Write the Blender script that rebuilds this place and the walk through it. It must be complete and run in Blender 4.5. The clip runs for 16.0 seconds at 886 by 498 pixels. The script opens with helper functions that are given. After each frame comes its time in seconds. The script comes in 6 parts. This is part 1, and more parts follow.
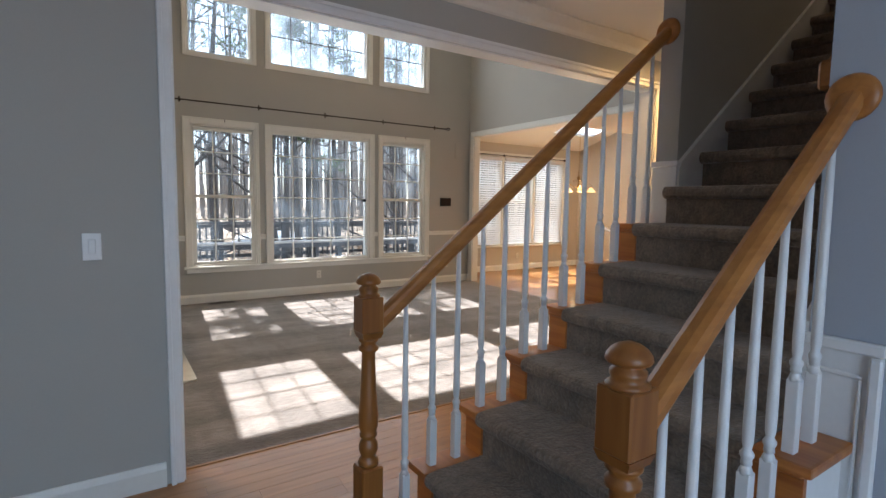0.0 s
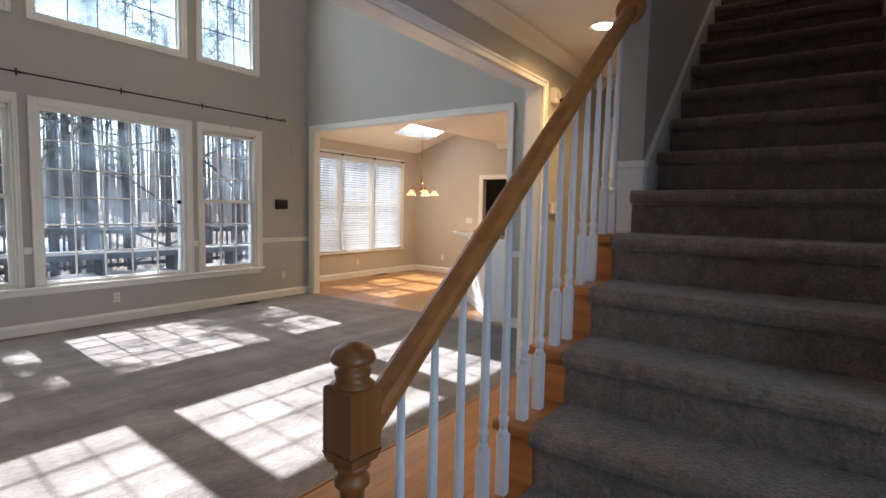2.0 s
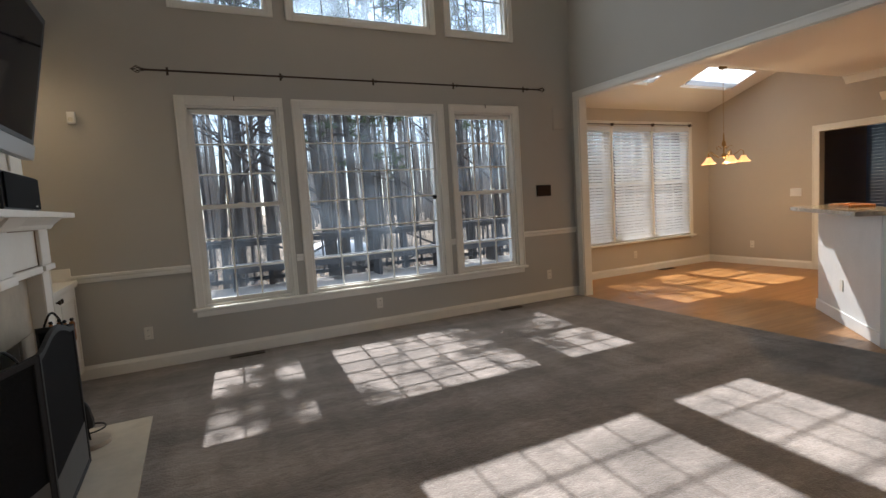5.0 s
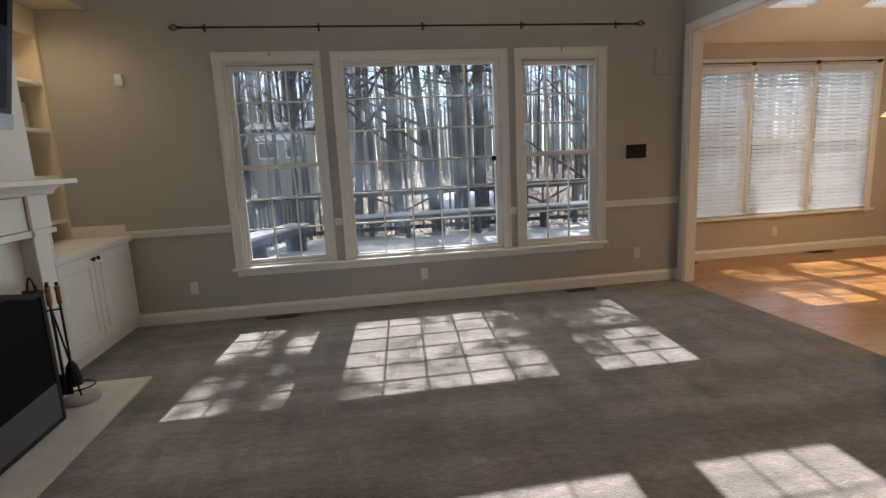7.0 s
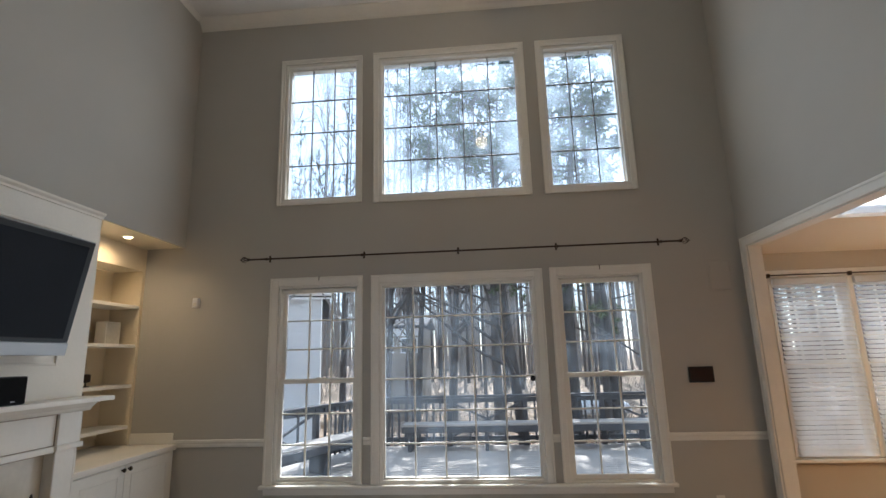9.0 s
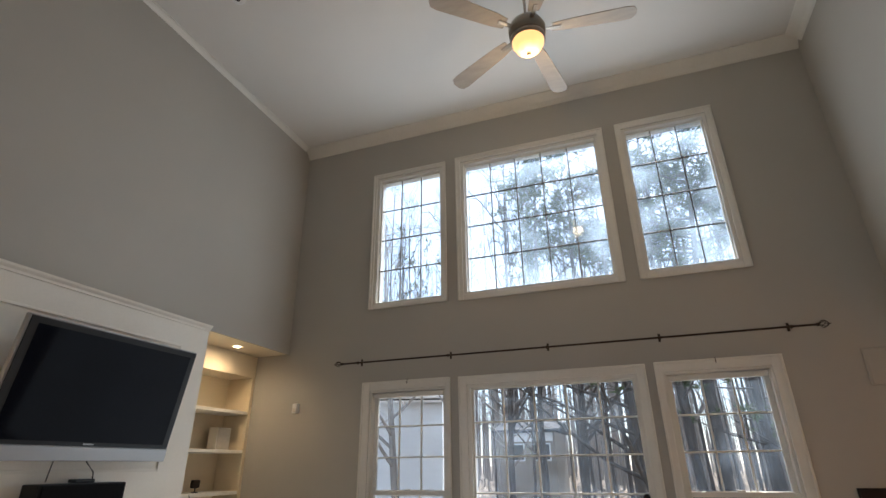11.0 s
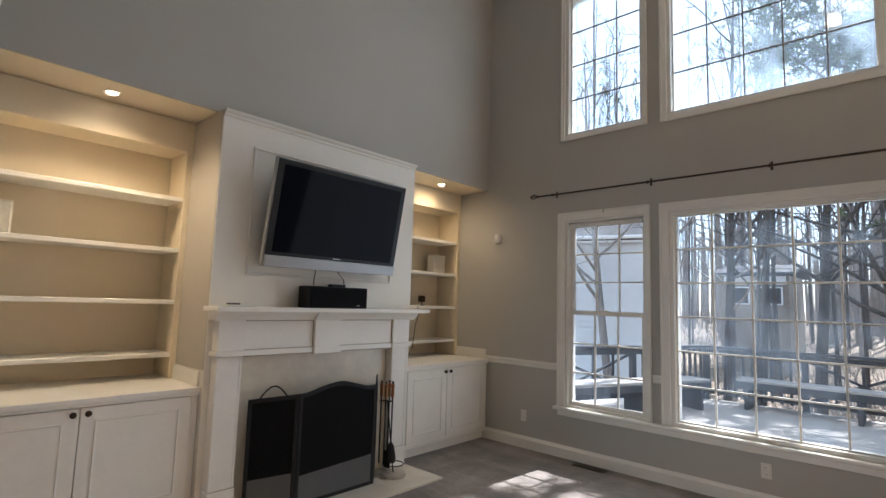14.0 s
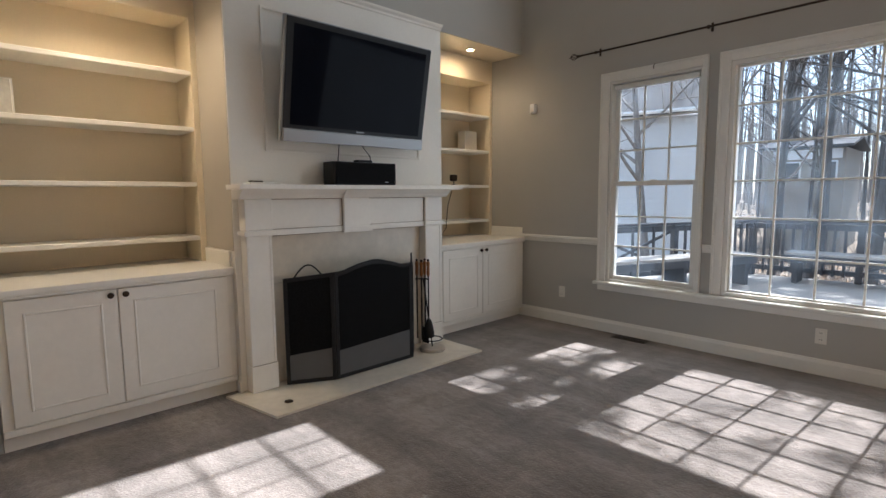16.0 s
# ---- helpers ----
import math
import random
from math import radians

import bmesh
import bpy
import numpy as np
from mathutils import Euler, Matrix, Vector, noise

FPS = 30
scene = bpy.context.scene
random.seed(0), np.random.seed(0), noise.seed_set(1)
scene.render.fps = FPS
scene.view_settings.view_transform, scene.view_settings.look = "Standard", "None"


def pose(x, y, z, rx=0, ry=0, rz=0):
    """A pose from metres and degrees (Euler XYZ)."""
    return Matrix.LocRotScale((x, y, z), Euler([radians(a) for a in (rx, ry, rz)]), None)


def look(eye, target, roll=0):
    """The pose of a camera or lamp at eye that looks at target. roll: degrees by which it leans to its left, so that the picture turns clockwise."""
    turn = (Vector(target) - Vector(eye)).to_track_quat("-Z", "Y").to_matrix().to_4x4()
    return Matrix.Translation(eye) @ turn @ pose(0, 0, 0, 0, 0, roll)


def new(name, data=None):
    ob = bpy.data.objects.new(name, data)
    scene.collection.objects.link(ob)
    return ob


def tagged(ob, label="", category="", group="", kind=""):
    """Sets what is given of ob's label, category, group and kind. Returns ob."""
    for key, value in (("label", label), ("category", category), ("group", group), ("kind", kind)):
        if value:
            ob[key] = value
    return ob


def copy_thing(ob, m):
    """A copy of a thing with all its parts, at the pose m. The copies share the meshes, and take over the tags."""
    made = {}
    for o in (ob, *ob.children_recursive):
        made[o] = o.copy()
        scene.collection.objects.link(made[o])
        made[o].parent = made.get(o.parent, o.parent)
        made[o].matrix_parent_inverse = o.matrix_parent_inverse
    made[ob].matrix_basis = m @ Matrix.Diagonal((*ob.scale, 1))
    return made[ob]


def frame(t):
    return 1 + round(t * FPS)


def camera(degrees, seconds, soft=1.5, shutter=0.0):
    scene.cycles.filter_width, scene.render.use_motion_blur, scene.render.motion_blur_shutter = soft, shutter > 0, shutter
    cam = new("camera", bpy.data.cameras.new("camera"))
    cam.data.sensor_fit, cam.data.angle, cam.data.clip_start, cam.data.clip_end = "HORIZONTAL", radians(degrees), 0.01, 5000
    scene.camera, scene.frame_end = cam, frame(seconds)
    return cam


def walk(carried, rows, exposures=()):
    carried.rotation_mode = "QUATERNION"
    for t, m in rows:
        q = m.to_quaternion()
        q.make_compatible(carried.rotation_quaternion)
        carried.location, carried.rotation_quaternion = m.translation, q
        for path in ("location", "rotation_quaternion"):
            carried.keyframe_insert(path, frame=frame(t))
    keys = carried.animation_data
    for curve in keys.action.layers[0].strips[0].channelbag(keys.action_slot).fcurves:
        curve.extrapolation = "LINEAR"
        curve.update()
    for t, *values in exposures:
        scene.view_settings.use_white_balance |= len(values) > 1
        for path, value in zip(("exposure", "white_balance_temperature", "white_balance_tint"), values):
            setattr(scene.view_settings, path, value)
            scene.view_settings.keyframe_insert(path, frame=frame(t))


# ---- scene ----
cam = camera(82.3, 16.0)
PATH = [
    (0, (-0.048, 0.116, 1.395), (1.058, 1.773, 1.216), 0.9),
    (0.5, (-0.007, 0.31, 1.401), (1.274, 1.836, 1.226), 1.5),
    (1, (0.017, 0.525, 1.408), (1.482, 1.876, 1.24), 2.5),
    (1.5, (-0.042, 0.781, 1.409), (1.562, 1.966, 1.25), 1.9),
    (2, (0.047, 1.04, 1.398), (1.675, 2.192, 1.242), 1.2),
    (2.5, (0.172, 1.309, 1.414), (1.721, 2.565, 1.263), 0.6),
    (3, (0.279, 1.578, 1.418), (1.686, 2.994, 1.306), -0.4),
    (3.5, (0.43, 1.781, 1.411), (1.572, 3.422, 1.341), -1.3),
    (4, (0.5, 2.019, 1.425), (1.389, 3.81, 1.368), -0.6),
    (4.5, (0.689, 2.144, 1.396), (1.559, 3.945, 1.34), -0.9),
    (5, (0.86, 2.262, 1.342), (1.739, 4.05, 1.162), -3.6),
    (5.2, (0.905, 2.32, 1.337), (1.785, 4.104, 1.126), -3.6),
    (7.3, (2.255, 2.534, 1.457), (2.491, 4.488, 1.102), -3.1),
    (7.5, (2.357, 2.552, 1.465), (2.568, 4.518, 1.166), -3.3),
    (8, (2.674, 2.537, 1.518), (2.672, 4.535, 1.426), -0.8),
    (8.5, (2.858, 2.556, 1.58), (2.795, 4.545, 1.782), -0.6),
    (9, (3.005, 2.559, 1.652), (2.846, 4.509, 2.064), -1.6),
    (9.5, (3.196, 2.558, 1.692), (2.842, 4.443, 2.258), -1.3),
    (10, (3.26, 2.622, 1.702), (2.847, 4.447, 2.408), -1.1),
    (10.2, (3.286, 2.666, 1.684), (2.828, 4.451, 2.46), -0.7),
    (12.5, (3.597, 2.818, 1.66), (2.666, 4.431, 2.389), 0.4),
    (13, (3.556, 2.825, 1.624), (2.44, 4.391, 2.173), 1.1),
    (13.5, (3.551, 2.832, 1.557), (2.274, 4.327, 1.924), 1.5),
    (14, (3.532, 2.842, 1.507), (2.18, 4.3, 1.715), 1.8),
    (14.5, (3.519, 2.849, 1.45), (2.096, 4.25, 1.567), 1.1),
    (15, (3.495, 2.859, 1.419), (2.049, 4.24, 1.402), 0.5),
    (15.5, (3.453, 2.922, 1.393), (2.009, 4.298, 1.257), 0.7),
    (16, (3.354, 3.019, 1.353), (1.916, 4.393, 1.14), -0.5),
]
EXPOSURE = [(0.0, 1.98, 6450, 10), (1.0, 1.94, 6250, 10), (2.0, 2.0, 5950, 10), (3.0, 1.73, 5850, 9), (3.6, 1.36, 5850, 9), (4.2, 1.32, 6200, 10), (5.0, 1.24, 6400, 10), (7.5, 1.33, 6400, 10), (8.2, 1.45, 6350, 10), (9.0, 1.45, 6300, 10), (10.0, 1.52, 6500, 11), (12.5, 1.43, 6450, 11), (14.5, 1.66, 6150, 11), (16.0, 1.54, 6150, 11)]
walk(cam, [(t, look(eye, target, roll)) for t, eye, target, roll in PATH], EXPOSURE)

# ---- world, sun, exposure ----
SUN_TO = Vector((-0.075, -0.94, -1.0)).normalized()
SUN_EL = math.asin(-SUN_TO.z)
world = bpy.data.worlds.new("world")
scene.world = world
world.use_nodes = True
wn = world.node_tree.nodes
sky = wn.new("ShaderNodeTexSky")
sky.sky_type = "NISHITA"
sky.sun_disc = False
sky.sun_elevation = SUN_EL
sky.sun_rotation = math.atan2(-SUN_TO.x, -SUN_TO.y)
sky.air_density = 1.0
sky.dust_density = 0.3
sky.ozone_density = 1.2
wn["Background"].inputs["Strength"].default_value = 0.11
veil = wn.new("ShaderNodeMix")
veil.data_type = "RGBA"
veil.inputs[0].default_value = 0.45
veil.inputs[7].default_value = (5.2, 6.4, 7.4, 1)
world.node_tree.links.new(sky.outputs[0], veil.inputs[6])
world.node_tree.links.new(veil.outputs[2], wn["Background"].inputs["Color"])
sun_data = bpy.data.lights.new("sun", "SUN")
sun_data.energy, sun_data.angle, sun_data.color = 5.0, radians(0.5), (1.0, 0.99, 0.975)
sun = new("sun", sun_data)
sun.rotation_mode = "QUATERNION"
sun.rotation_quaternion = SUN_TO.to_track_quat("-Z", "Y")


def area(name, m, w, h, watts, color):
    d = bpy.data.lights.new(name, "AREA")
    d.shape, d.size, d.size_y, d.energy, d.color = "RECTANGLE", w, h, watts, color
    o = new(name, d)
    o.matrix_world = m
    return o


def bulb(name, x, y, z, watts, color, r=0.04):
    d = bpy.data.lights.new(name, "POINT")
    d.energy, d.color, d.shadow_soft_size = watts, color, r
    o = new(name, d)
    o.location = (x, y, z)
    return o


def spot(name, x, y, z, watts, color, deg=120):
    d = bpy.data.lights.new(name, "SPOT")
    d.energy, d.color, d.spot_size, d.spot_blend, d.shadow_soft_size = watts, color, radians(deg), 1.0, 0.09
    o = new(name, d)
    o.location = (x, y, z)
    return o


WARM = (1.0, 0.72, 0.42)
# skylight that fills the window openings
area("window_light_low", pose(2.71, 7.50, 1.43, -90, 0, 0), 3.6, 1.8, 8.5, (0.80, 0.91, 1.0))
area("window_light_high", pose(2.71, 7.50, 4.1, -90, 0, 0), 3.6, 1.5, 8.5, (0.80, 0.91, 1.0))
area("dining_window_light", pose(7.4, 8.42, 1.45, -90, 0, 0), 2.4, 1.8, 4.3, (0.85, 0.93, 1.0))
area("front_door_light", pose(-0.5, -2.95, 1.5, 90, 0, 0), 2.2, 2.2, 11.5, (0.37, 0.61, 1.0))
spot("niche_light_south", -0.20, 3.75, 2.81, 23, (1.0, 0.78, 0.52), 150)
spot("niche_light_north", -0.34, 6.92, 2.82, 10.4, (1.0, 0.76, 0.48), 172)
spot("hall_downlight_glow", 3.77, 2.3, 2.70, 24, (1.0, 0.58, 0.20), 165)
spot("kitchen_glow", 7.0, 4.4, 2.70, 73.1, (1.0, 0.67, 0.34), 160)
spot("kitchen_lamp_glow", 7.65, 2.65, 2.60, 29.6, (1.0, 0.62, 0.28), 165)
# unseen fill bulb, added to lift the dark upper stairs
bulb("stairwell_fill", 4.9, 1.18, 4.6, 5.2, (1.0, 0.74, 0.46), 0.08)
bulb("chandelier_glow", 7.72, 6.95, 1.50, 9.6, WARM, 0.1)
bulb("fan_glow", 3.05, 5.93, 4.60, 3.5, WARM, 0.08)

# ---- materials ----
def mat(name, color, rough=0.6, metal=0.0, vary=0.0, scale=3.0, bump=0.0, bscale=60.0, spec=0.5, stretch=(1, 1, 1), coat=0.0, alpha=None, emit=None, fine=0.0):
    m = bpy.data.materials.new(name)
    m.use_nodes = True
    nt = m.node_tree
    b = nt.nodes["Principled BSDF"]
    b.inputs["Base Color"].default_value = (*color, 1)
    b.inputs["Roughness"].default_value = rough
    b.inputs["Metallic"].default_value = metal
    b.inputs["Specular IOR Level"].default_value = spec
    b.inputs["Coat Weight"].default_value = coat
    if vary or bump:
        tc = nt.nodes.new("ShaderNodeTexCoord")
        mp = nt.nodes.new("ShaderNodeMapping")
        mp.inputs["Scale"].default_value = stretch
        nt.links.new(tc.outputs["Object"], mp.inputs["Vector"])
    if vary:
        n = nt.nodes.new("ShaderNodeTexNoise")
        n.inputs["Scale"].default_value = scale
        n.inputs["Detail"].default_value = 5
        nt.links.new(mp.outputs[0], n.inputs["Vector"])
        n2 = nt.nodes.new("ShaderNodeTexNoise")
        n2.inputs["Scale"].default_value = bscale
        n2.inputs["Detail"].default_value = 3
        nt.links.new(mp.outputs[0], n2.inputs["Vector"])
        r = nt.nodes.new("ShaderNodeMapRange")
        r.inputs["From Min"].default_value, r.inputs["From Max"].default_value = 0.3, 0.7
        r.inputs["To Min"].default_value, r.inputs["To Max"].default_value = 1 - vary, 1 + vary
        nt.links.new(n.outputs["Fac"], r.inputs["Value"])
        r2 = nt.nodes.new("ShaderNodeMapRange")
        r2.inputs["From Min"].default_value, r2.inputs["From Max"].default_value = 0.3, 0.7
        f = fine or vary * 0.5
        r2.inputs["To Min"].default_value, r2.inputs["To Max"].default_value = 1 - f, 1 + f
        nt.links.new(n2.outputs["Fac"], r2.inputs["Value"])
        mu = nt.nodes.new("ShaderNodeMath")
        mu.operation = "MULTIPLY"
        nt.links.new(r.outputs[0], mu.inputs[0])
        nt.links.new(r2.outputs[0], mu.inputs[1])
        v = nt.nodes.new("ShaderNodeVectorMath")
        v.operation = "SCALE"
        v.inputs[0].default_value = color
        nt.links.new(mu.outputs[0], v.inputs["Scale"])
        nt.links.new(v.outputs[0], b.inputs["Base Color"])
    if bump:
        n3 = nt.nodes.new("ShaderNodeTexNoise")
        n3.inputs["Scale"].default_value = bscale
        n3.inputs["Detail"].default_value = 4
        nt.links.new(mp.outputs[0], n3.inputs["Vector"])
        bp = nt.nodes.new("ShaderNodeBump")
        bp.inputs["Strength"].default_value = bump
        bp.inputs["Distance"].default_value = 0.01
        nt.links.new(n3.outputs["Fac"], bp.inputs["Height"])
        nt.links.new(bp.outputs[0], b.inputs["Normal"])
    if emit:
        b.inputs["Emission Color"].default_value = (*emit[0], 1)
        b.inputs["Emission Strength"].default_value = emit[1]
    return m


def wood_mat(name, light, dark, axis, rough=0.35, per_object=0.25, grain=1.0, coat=0.05):
    m = bpy.data.materials.new(name)
    m.use_nodes = True
    nt = m.node_tree
    b = nt.nodes["Principled BSDF"]
    tc = nt.nodes.new("ShaderNodeTexCoord")
    mp = nt.nodes.new("ShaderNodeMapping")
    sc = [28.0, 28.0, 28.0]
    sc[axis] = 1.6
    mp.inputs["Scale"].default_value = sc
    nt.links.new(tc.outputs["Object"], mp.inputs["Vector"])
    oi = nt.nodes.new("ShaderNodeObjectInfo")
    add = nt.nodes.new("ShaderNodeVectorMath")
    add.operation = "ADD"
    mul = nt.nodes.new("ShaderNodeMath")
    mul.operation = "MULTIPLY"
    mul.inputs[1].default_value = 37.0
    nt.links.new(oi.outputs["Random"], mul.inputs[0])
    nt.links.new(mp.outputs[0], add.inputs[0])
    nt.links.new(mul.outputs[0], add.inputs[1])
    n = nt.nodes.new("ShaderNodeTexNoise")
    n.inputs["Scale"].default_value = grain
    n.inputs["Detail"].default_value = 6
    n.inputs["Distortion"].default_value = 0.6
    nt.links.new(add.outputs[0], n.inputs["Vector"])
    cr = nt.nodes.new("ShaderNodeValToRGB")
    cr.color_ramp.elements[0].position, cr.color_ramp.elements[0].color = 0.32, (*dark, 1)
    cr.color_ramp.elements[1].position, cr.color_ramp.elements[1].color = 0.66, (*light, 1)
    nt.links.new(n.outputs["Fac"], cr.inputs["Fac"])
    r = nt.nodes.new("ShaderNodeMapRange")
    r.inputs["To Min"].default_value, r.inputs["To Max"].default_value = 1 - per_object, 1 + per_object
    nt.links.new(oi.outputs["Random"], r.inputs["Value"])
    v = nt.nodes.new("ShaderNodeVectorMath")
    v.operation = "SCALE"
    nt.links.new(cr.outputs["Color"], v.inputs[0])
    nt.links.new(r.outputs[0], v.inputs["Scale"])
    nt.links.new(v.outputs[0], b.inputs["Base Color"])
    b.inputs["Roughness"].default_value = rough
    b.inputs["Coat Weight"].default_value = coat
    bp = nt.nodes.new("ShaderNodeBump")
    bp.inputs["Strength"].default_value, bp.inputs["Distance"].default_value = 0.15, 0.003
    nt.links.new(n.outputs["Fac"], bp.inputs["Height"])
    nt.links.new(bp.outputs[0], b.inputs["Normal"])
    return m


def glass_mat(name, tint=(1, 1, 1), haze=0.0):
    m = bpy.data.materials.new(name)
    m.use_nodes = True
    nt = m.node_tree
    nt.nodes.remove(nt.nodes["Principled BSDF"])
    out = nt.nodes["Material Output"]
    t = nt.nodes.new("ShaderNodeBsdfTransparent")
    t.inputs["Color"].default_value = (*tint, 1)
    g = nt.nodes.new("ShaderNodeBsdfGlossy")
    g.inputs["Roughness"].default_value = 0.02
    fr = nt.nodes.new("ShaderNodeFresnel")
    fr.inputs["IOR"].default_value = 1.3
    mx = nt.nodes.new("ShaderNodeMixShader")
    nt.links.new(fr.outputs[0], mx.inputs["Fac"])
    nt.links.new(t.outputs[0], mx.inputs[1])
    nt.links.new(g.outputs[0], mx.inputs[2])
    last = mx
    if haze:
        d = nt.nodes.new("ShaderNodeBsdfTranslucent")
        d.inputs["Color"].default_value = (0.62, 0.80, 1, 1)
        n = nt.nodes.new("ShaderNodeTexNoise")
        n.inputs["Scale"].default_value = 2.2
        n.inputs["Detail"].default_value = 4
        tc = nt.nodes.new("ShaderNodeTexCoord")
        nt.links.new(tc.outputs["Object"], n.inputs["Vector"])
        r = nt.nodes.new("ShaderNodeMapRange")
        r.inputs["From Min"].default_value, r.inputs["From Max"].default_value = 0.42, 0.68
        r.inputs["To Min"].default_value, r.inputs["To Max"].default_value = haze * 0.2, haze
        nt.links.new(n.outputs["Fac"], r.inputs["Value"])
        mx2 = nt.nodes.new("ShaderNodeMixShader")
        nt.links.new(r.outputs[0], mx2.inputs["Fac"])
        nt.links.new(mx.outputs[0], mx2.inputs[1])
        nt.links.new(d.outputs[0], mx2.inputs[2])
        last = mx2
    nt.links.new(last.outputs[0], out.inputs["Surface"])
    return m


WALL = mat("wall_paint", (0.446, 0.428, 0.388), 0.75, vary=0.03, scale=1.2, bump=0.08, bscale=220)
# the same greige paint with the foyer's blue daylight mixed into the colour
WALL_BLUE_DAYLIT = mat("blue_daylit_wall_paint", (0.405, 0.435, 0.485), 0.7, vary=0.03, scale=1.2, bump=0.08, bscale=220)
# greige again, warmed in the colour for walls under warm lamps
WALL_LAMPLIT = mat("lamplit_wall_paint", (0.50, 0.45, 0.38), 0.75, vary=0.03, scale=1.2, bump=0.08, bscale=220)
CEIL = mat("ceiling_paint", (0.78, 0.76, 0.72), 0.85, vary=0.02, scale=1.0, bump=0.1, bscale=150)
TRIM = mat("trim_paint", (0.78, 0.76, 0.70), 0.38, vary=0.03, scale=4, bump=0.03, bscale=40)
WHITE = mat("white_paint", (0.80, 0.80, 0.79), 0.35, vary=0.03, scale=5, bump=0.03, bscale=40)
CHIMNEY = mat("chimney_paint", (0.82, 0.785, 0.71), 0.5, vary=0.03, scale=2, bump=0.03, bscale=60)
CAB = mat("cabinet_paint", (0.83, 0.80, 0.735), 0.42, vary=0.03, scale=3, bump=0.03, bscale=30)
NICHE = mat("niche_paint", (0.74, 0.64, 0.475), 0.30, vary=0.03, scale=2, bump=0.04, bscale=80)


def carpet_mat(name, color, streak=0.16, clump=0.22, tuft=0.25):
    """Cut pile: tufts, soft clumps and broad brushed streaks."""
    m = bpy.data.materials.new(name)
    m.use_nodes = True
    nt = m.node_tree
    b = nt.nodes["Principled BSDF"]
    b.inputs["Roughness"].default_value, b.inputs["Specular IOR Level"].default_value = 1.0, 0.08
    b.inputs["Sheen Weight"].default_value, b.inputs["Sheen Roughness"].default_value = 0.25, 0.5
    tc = nt.nodes.new("ShaderNodeTexCoord")
    last = None
    heights = []
    for scale, st, rot, amount, det in ((1.0, (0.9, 3.6, 1), 0.5, streak, 3), (1.0, (4.5, 1.3, 1), -0.35, streak * 0.7, 3), (16.0, (1, 1.6, 1), 0.2, clump * 0.7, 4), (85.0, (1, 1, 1), 0, tuft, 2)):
        mp = nt.nodes.new("ShaderNodeMapping")
        mp.inputs["Scale"].default_value = st
        mp.inputs["Rotation"].default_value = (0, 0, rot)
        n = nt.nodes.new("ShaderNodeTexNoise")
        n.inputs["Scale"].default_value, n.inputs["Detail"].default_value, n.inputs["Distortion"].default_value = scale, det, 0.4
        r = nt.nodes.new("ShaderNodeMapRange")
        r.inputs["From Min"].default_value, r.inputs["From Max"].default_value = 0.35, 0.65
        r.inputs["To Min"].default_value, r.inputs["To Max"].default_value = 1 - amount, 1 + amount
        nt.links.new(tc.outputs["Object"], mp.inputs["Vector"])
        nt.links.new(mp.outputs[0], n.inputs["Vector"])
        nt.links.new(n.outputs["Fac"], r.inputs["Value"])
        heights.append(n)
        if last is None:
            last = r
        else:
            mu = nt.nodes.new("ShaderNodeMath")
            mu.operation = "MULTIPLY"
            nt.links.new(last.outputs[0], mu.inputs[0])
            nt.links.new(r.outputs[0], mu.inputs[1])
            last = mu
    v = nt.nodes.new("ShaderNodeVectorMath")
    v.operation = "SCALE"
    v.inputs[0].default_value = color
    nt.links.new(last.outputs[0], v.inputs["Scale"])
    nt.links.new(v.outputs[0], b.inputs["Base Color"])
    ad = nt.nodes.new("ShaderNodeMath")
    ad.operation = "ADD"
    nt.links.new(heights[2].outputs["Fac"], ad.inputs[0])
    nt.links.new(heights[3].outputs["Fac"], ad.inputs[1])
    bp = nt.nodes.new("ShaderNodeBump")
    bp.inputs["Strength"].default_value, bp.inputs["Distance"].default_value = 0.7, 0.012
    nt.links.new(ad.outputs[0], bp.inputs["Height"])
    nt.links.new(bp.outputs[0], b.inputs["Normal"])
    return m


CARPET = carpet_mat("carpet", (0.186, 0.161, 0.147), 0.25, 0.18, 0.10)
CARPET_STAIR = carpet_mat("stair_carpet", (0.235, 0.182, 0.138), 0.10, 0.22, 0.14)
OAK_X = wood_mat("oak_floor", (0.41, 0.20, 0.066), (0.30, 0.135, 0.040), 0, 0.32, 0.09, coat=0.12)
OAK_RAIL = wood_mat("oak_rail", (0.47, 0.19, 0.045), (0.34, 0.125, 0.027), 0, 0.38, 0.05)
OAK_POST = wood_mat("oak_post", (0.34, 0.130, 0.029), (0.23, 0.078, 0.016), 2, 0.36, 0.05)
OAK_END = wood_mat("oak_tread", (0.55, 0.21, 0.05), (0.38, 0.12, 0.03), 1, 0.35, 0.08)
BLACK = mat("black_plastic", (0.009, 0.009, 0.010), 0.4, spec=0.3)
SCREEN = mat("tv_screen", (0.005, 0.006, 0.010), 0.06, vary=0.2, scale=2, spec=0.06)
SILVER = mat("silver_plastic", (0.33, 0.335, 0.34), 0.35, 0.4)
IRON = mat("black_iron", (0.010, 0.010, 0.011), 0.6, 0.3, vary=0.2, scale=30, bump=0.2, bscale=120)
BRONZE = mat("dark_bronze", (0.05, 0.035, 0.025), 0.4, 0.8)
NICKEL = mat("brushed_nickel", (0.35, 0.31, 0.26), 0.3, 1.0)
BRASS = mat("aged_brass", (0.32, 0.20, 0.08), 0.3, 1.0)
MARBLE = mat("cream_stone", (0.66, 0.60, 0.50), 0.18, vary=0.08, scale=3.5, bump=0.02, bscale=20)
SOOT = mat("firebox_soot", (0.03, 0.027, 0.025), 0.9, vary=0.4, scale=6, bump=0.4, bscale=30)
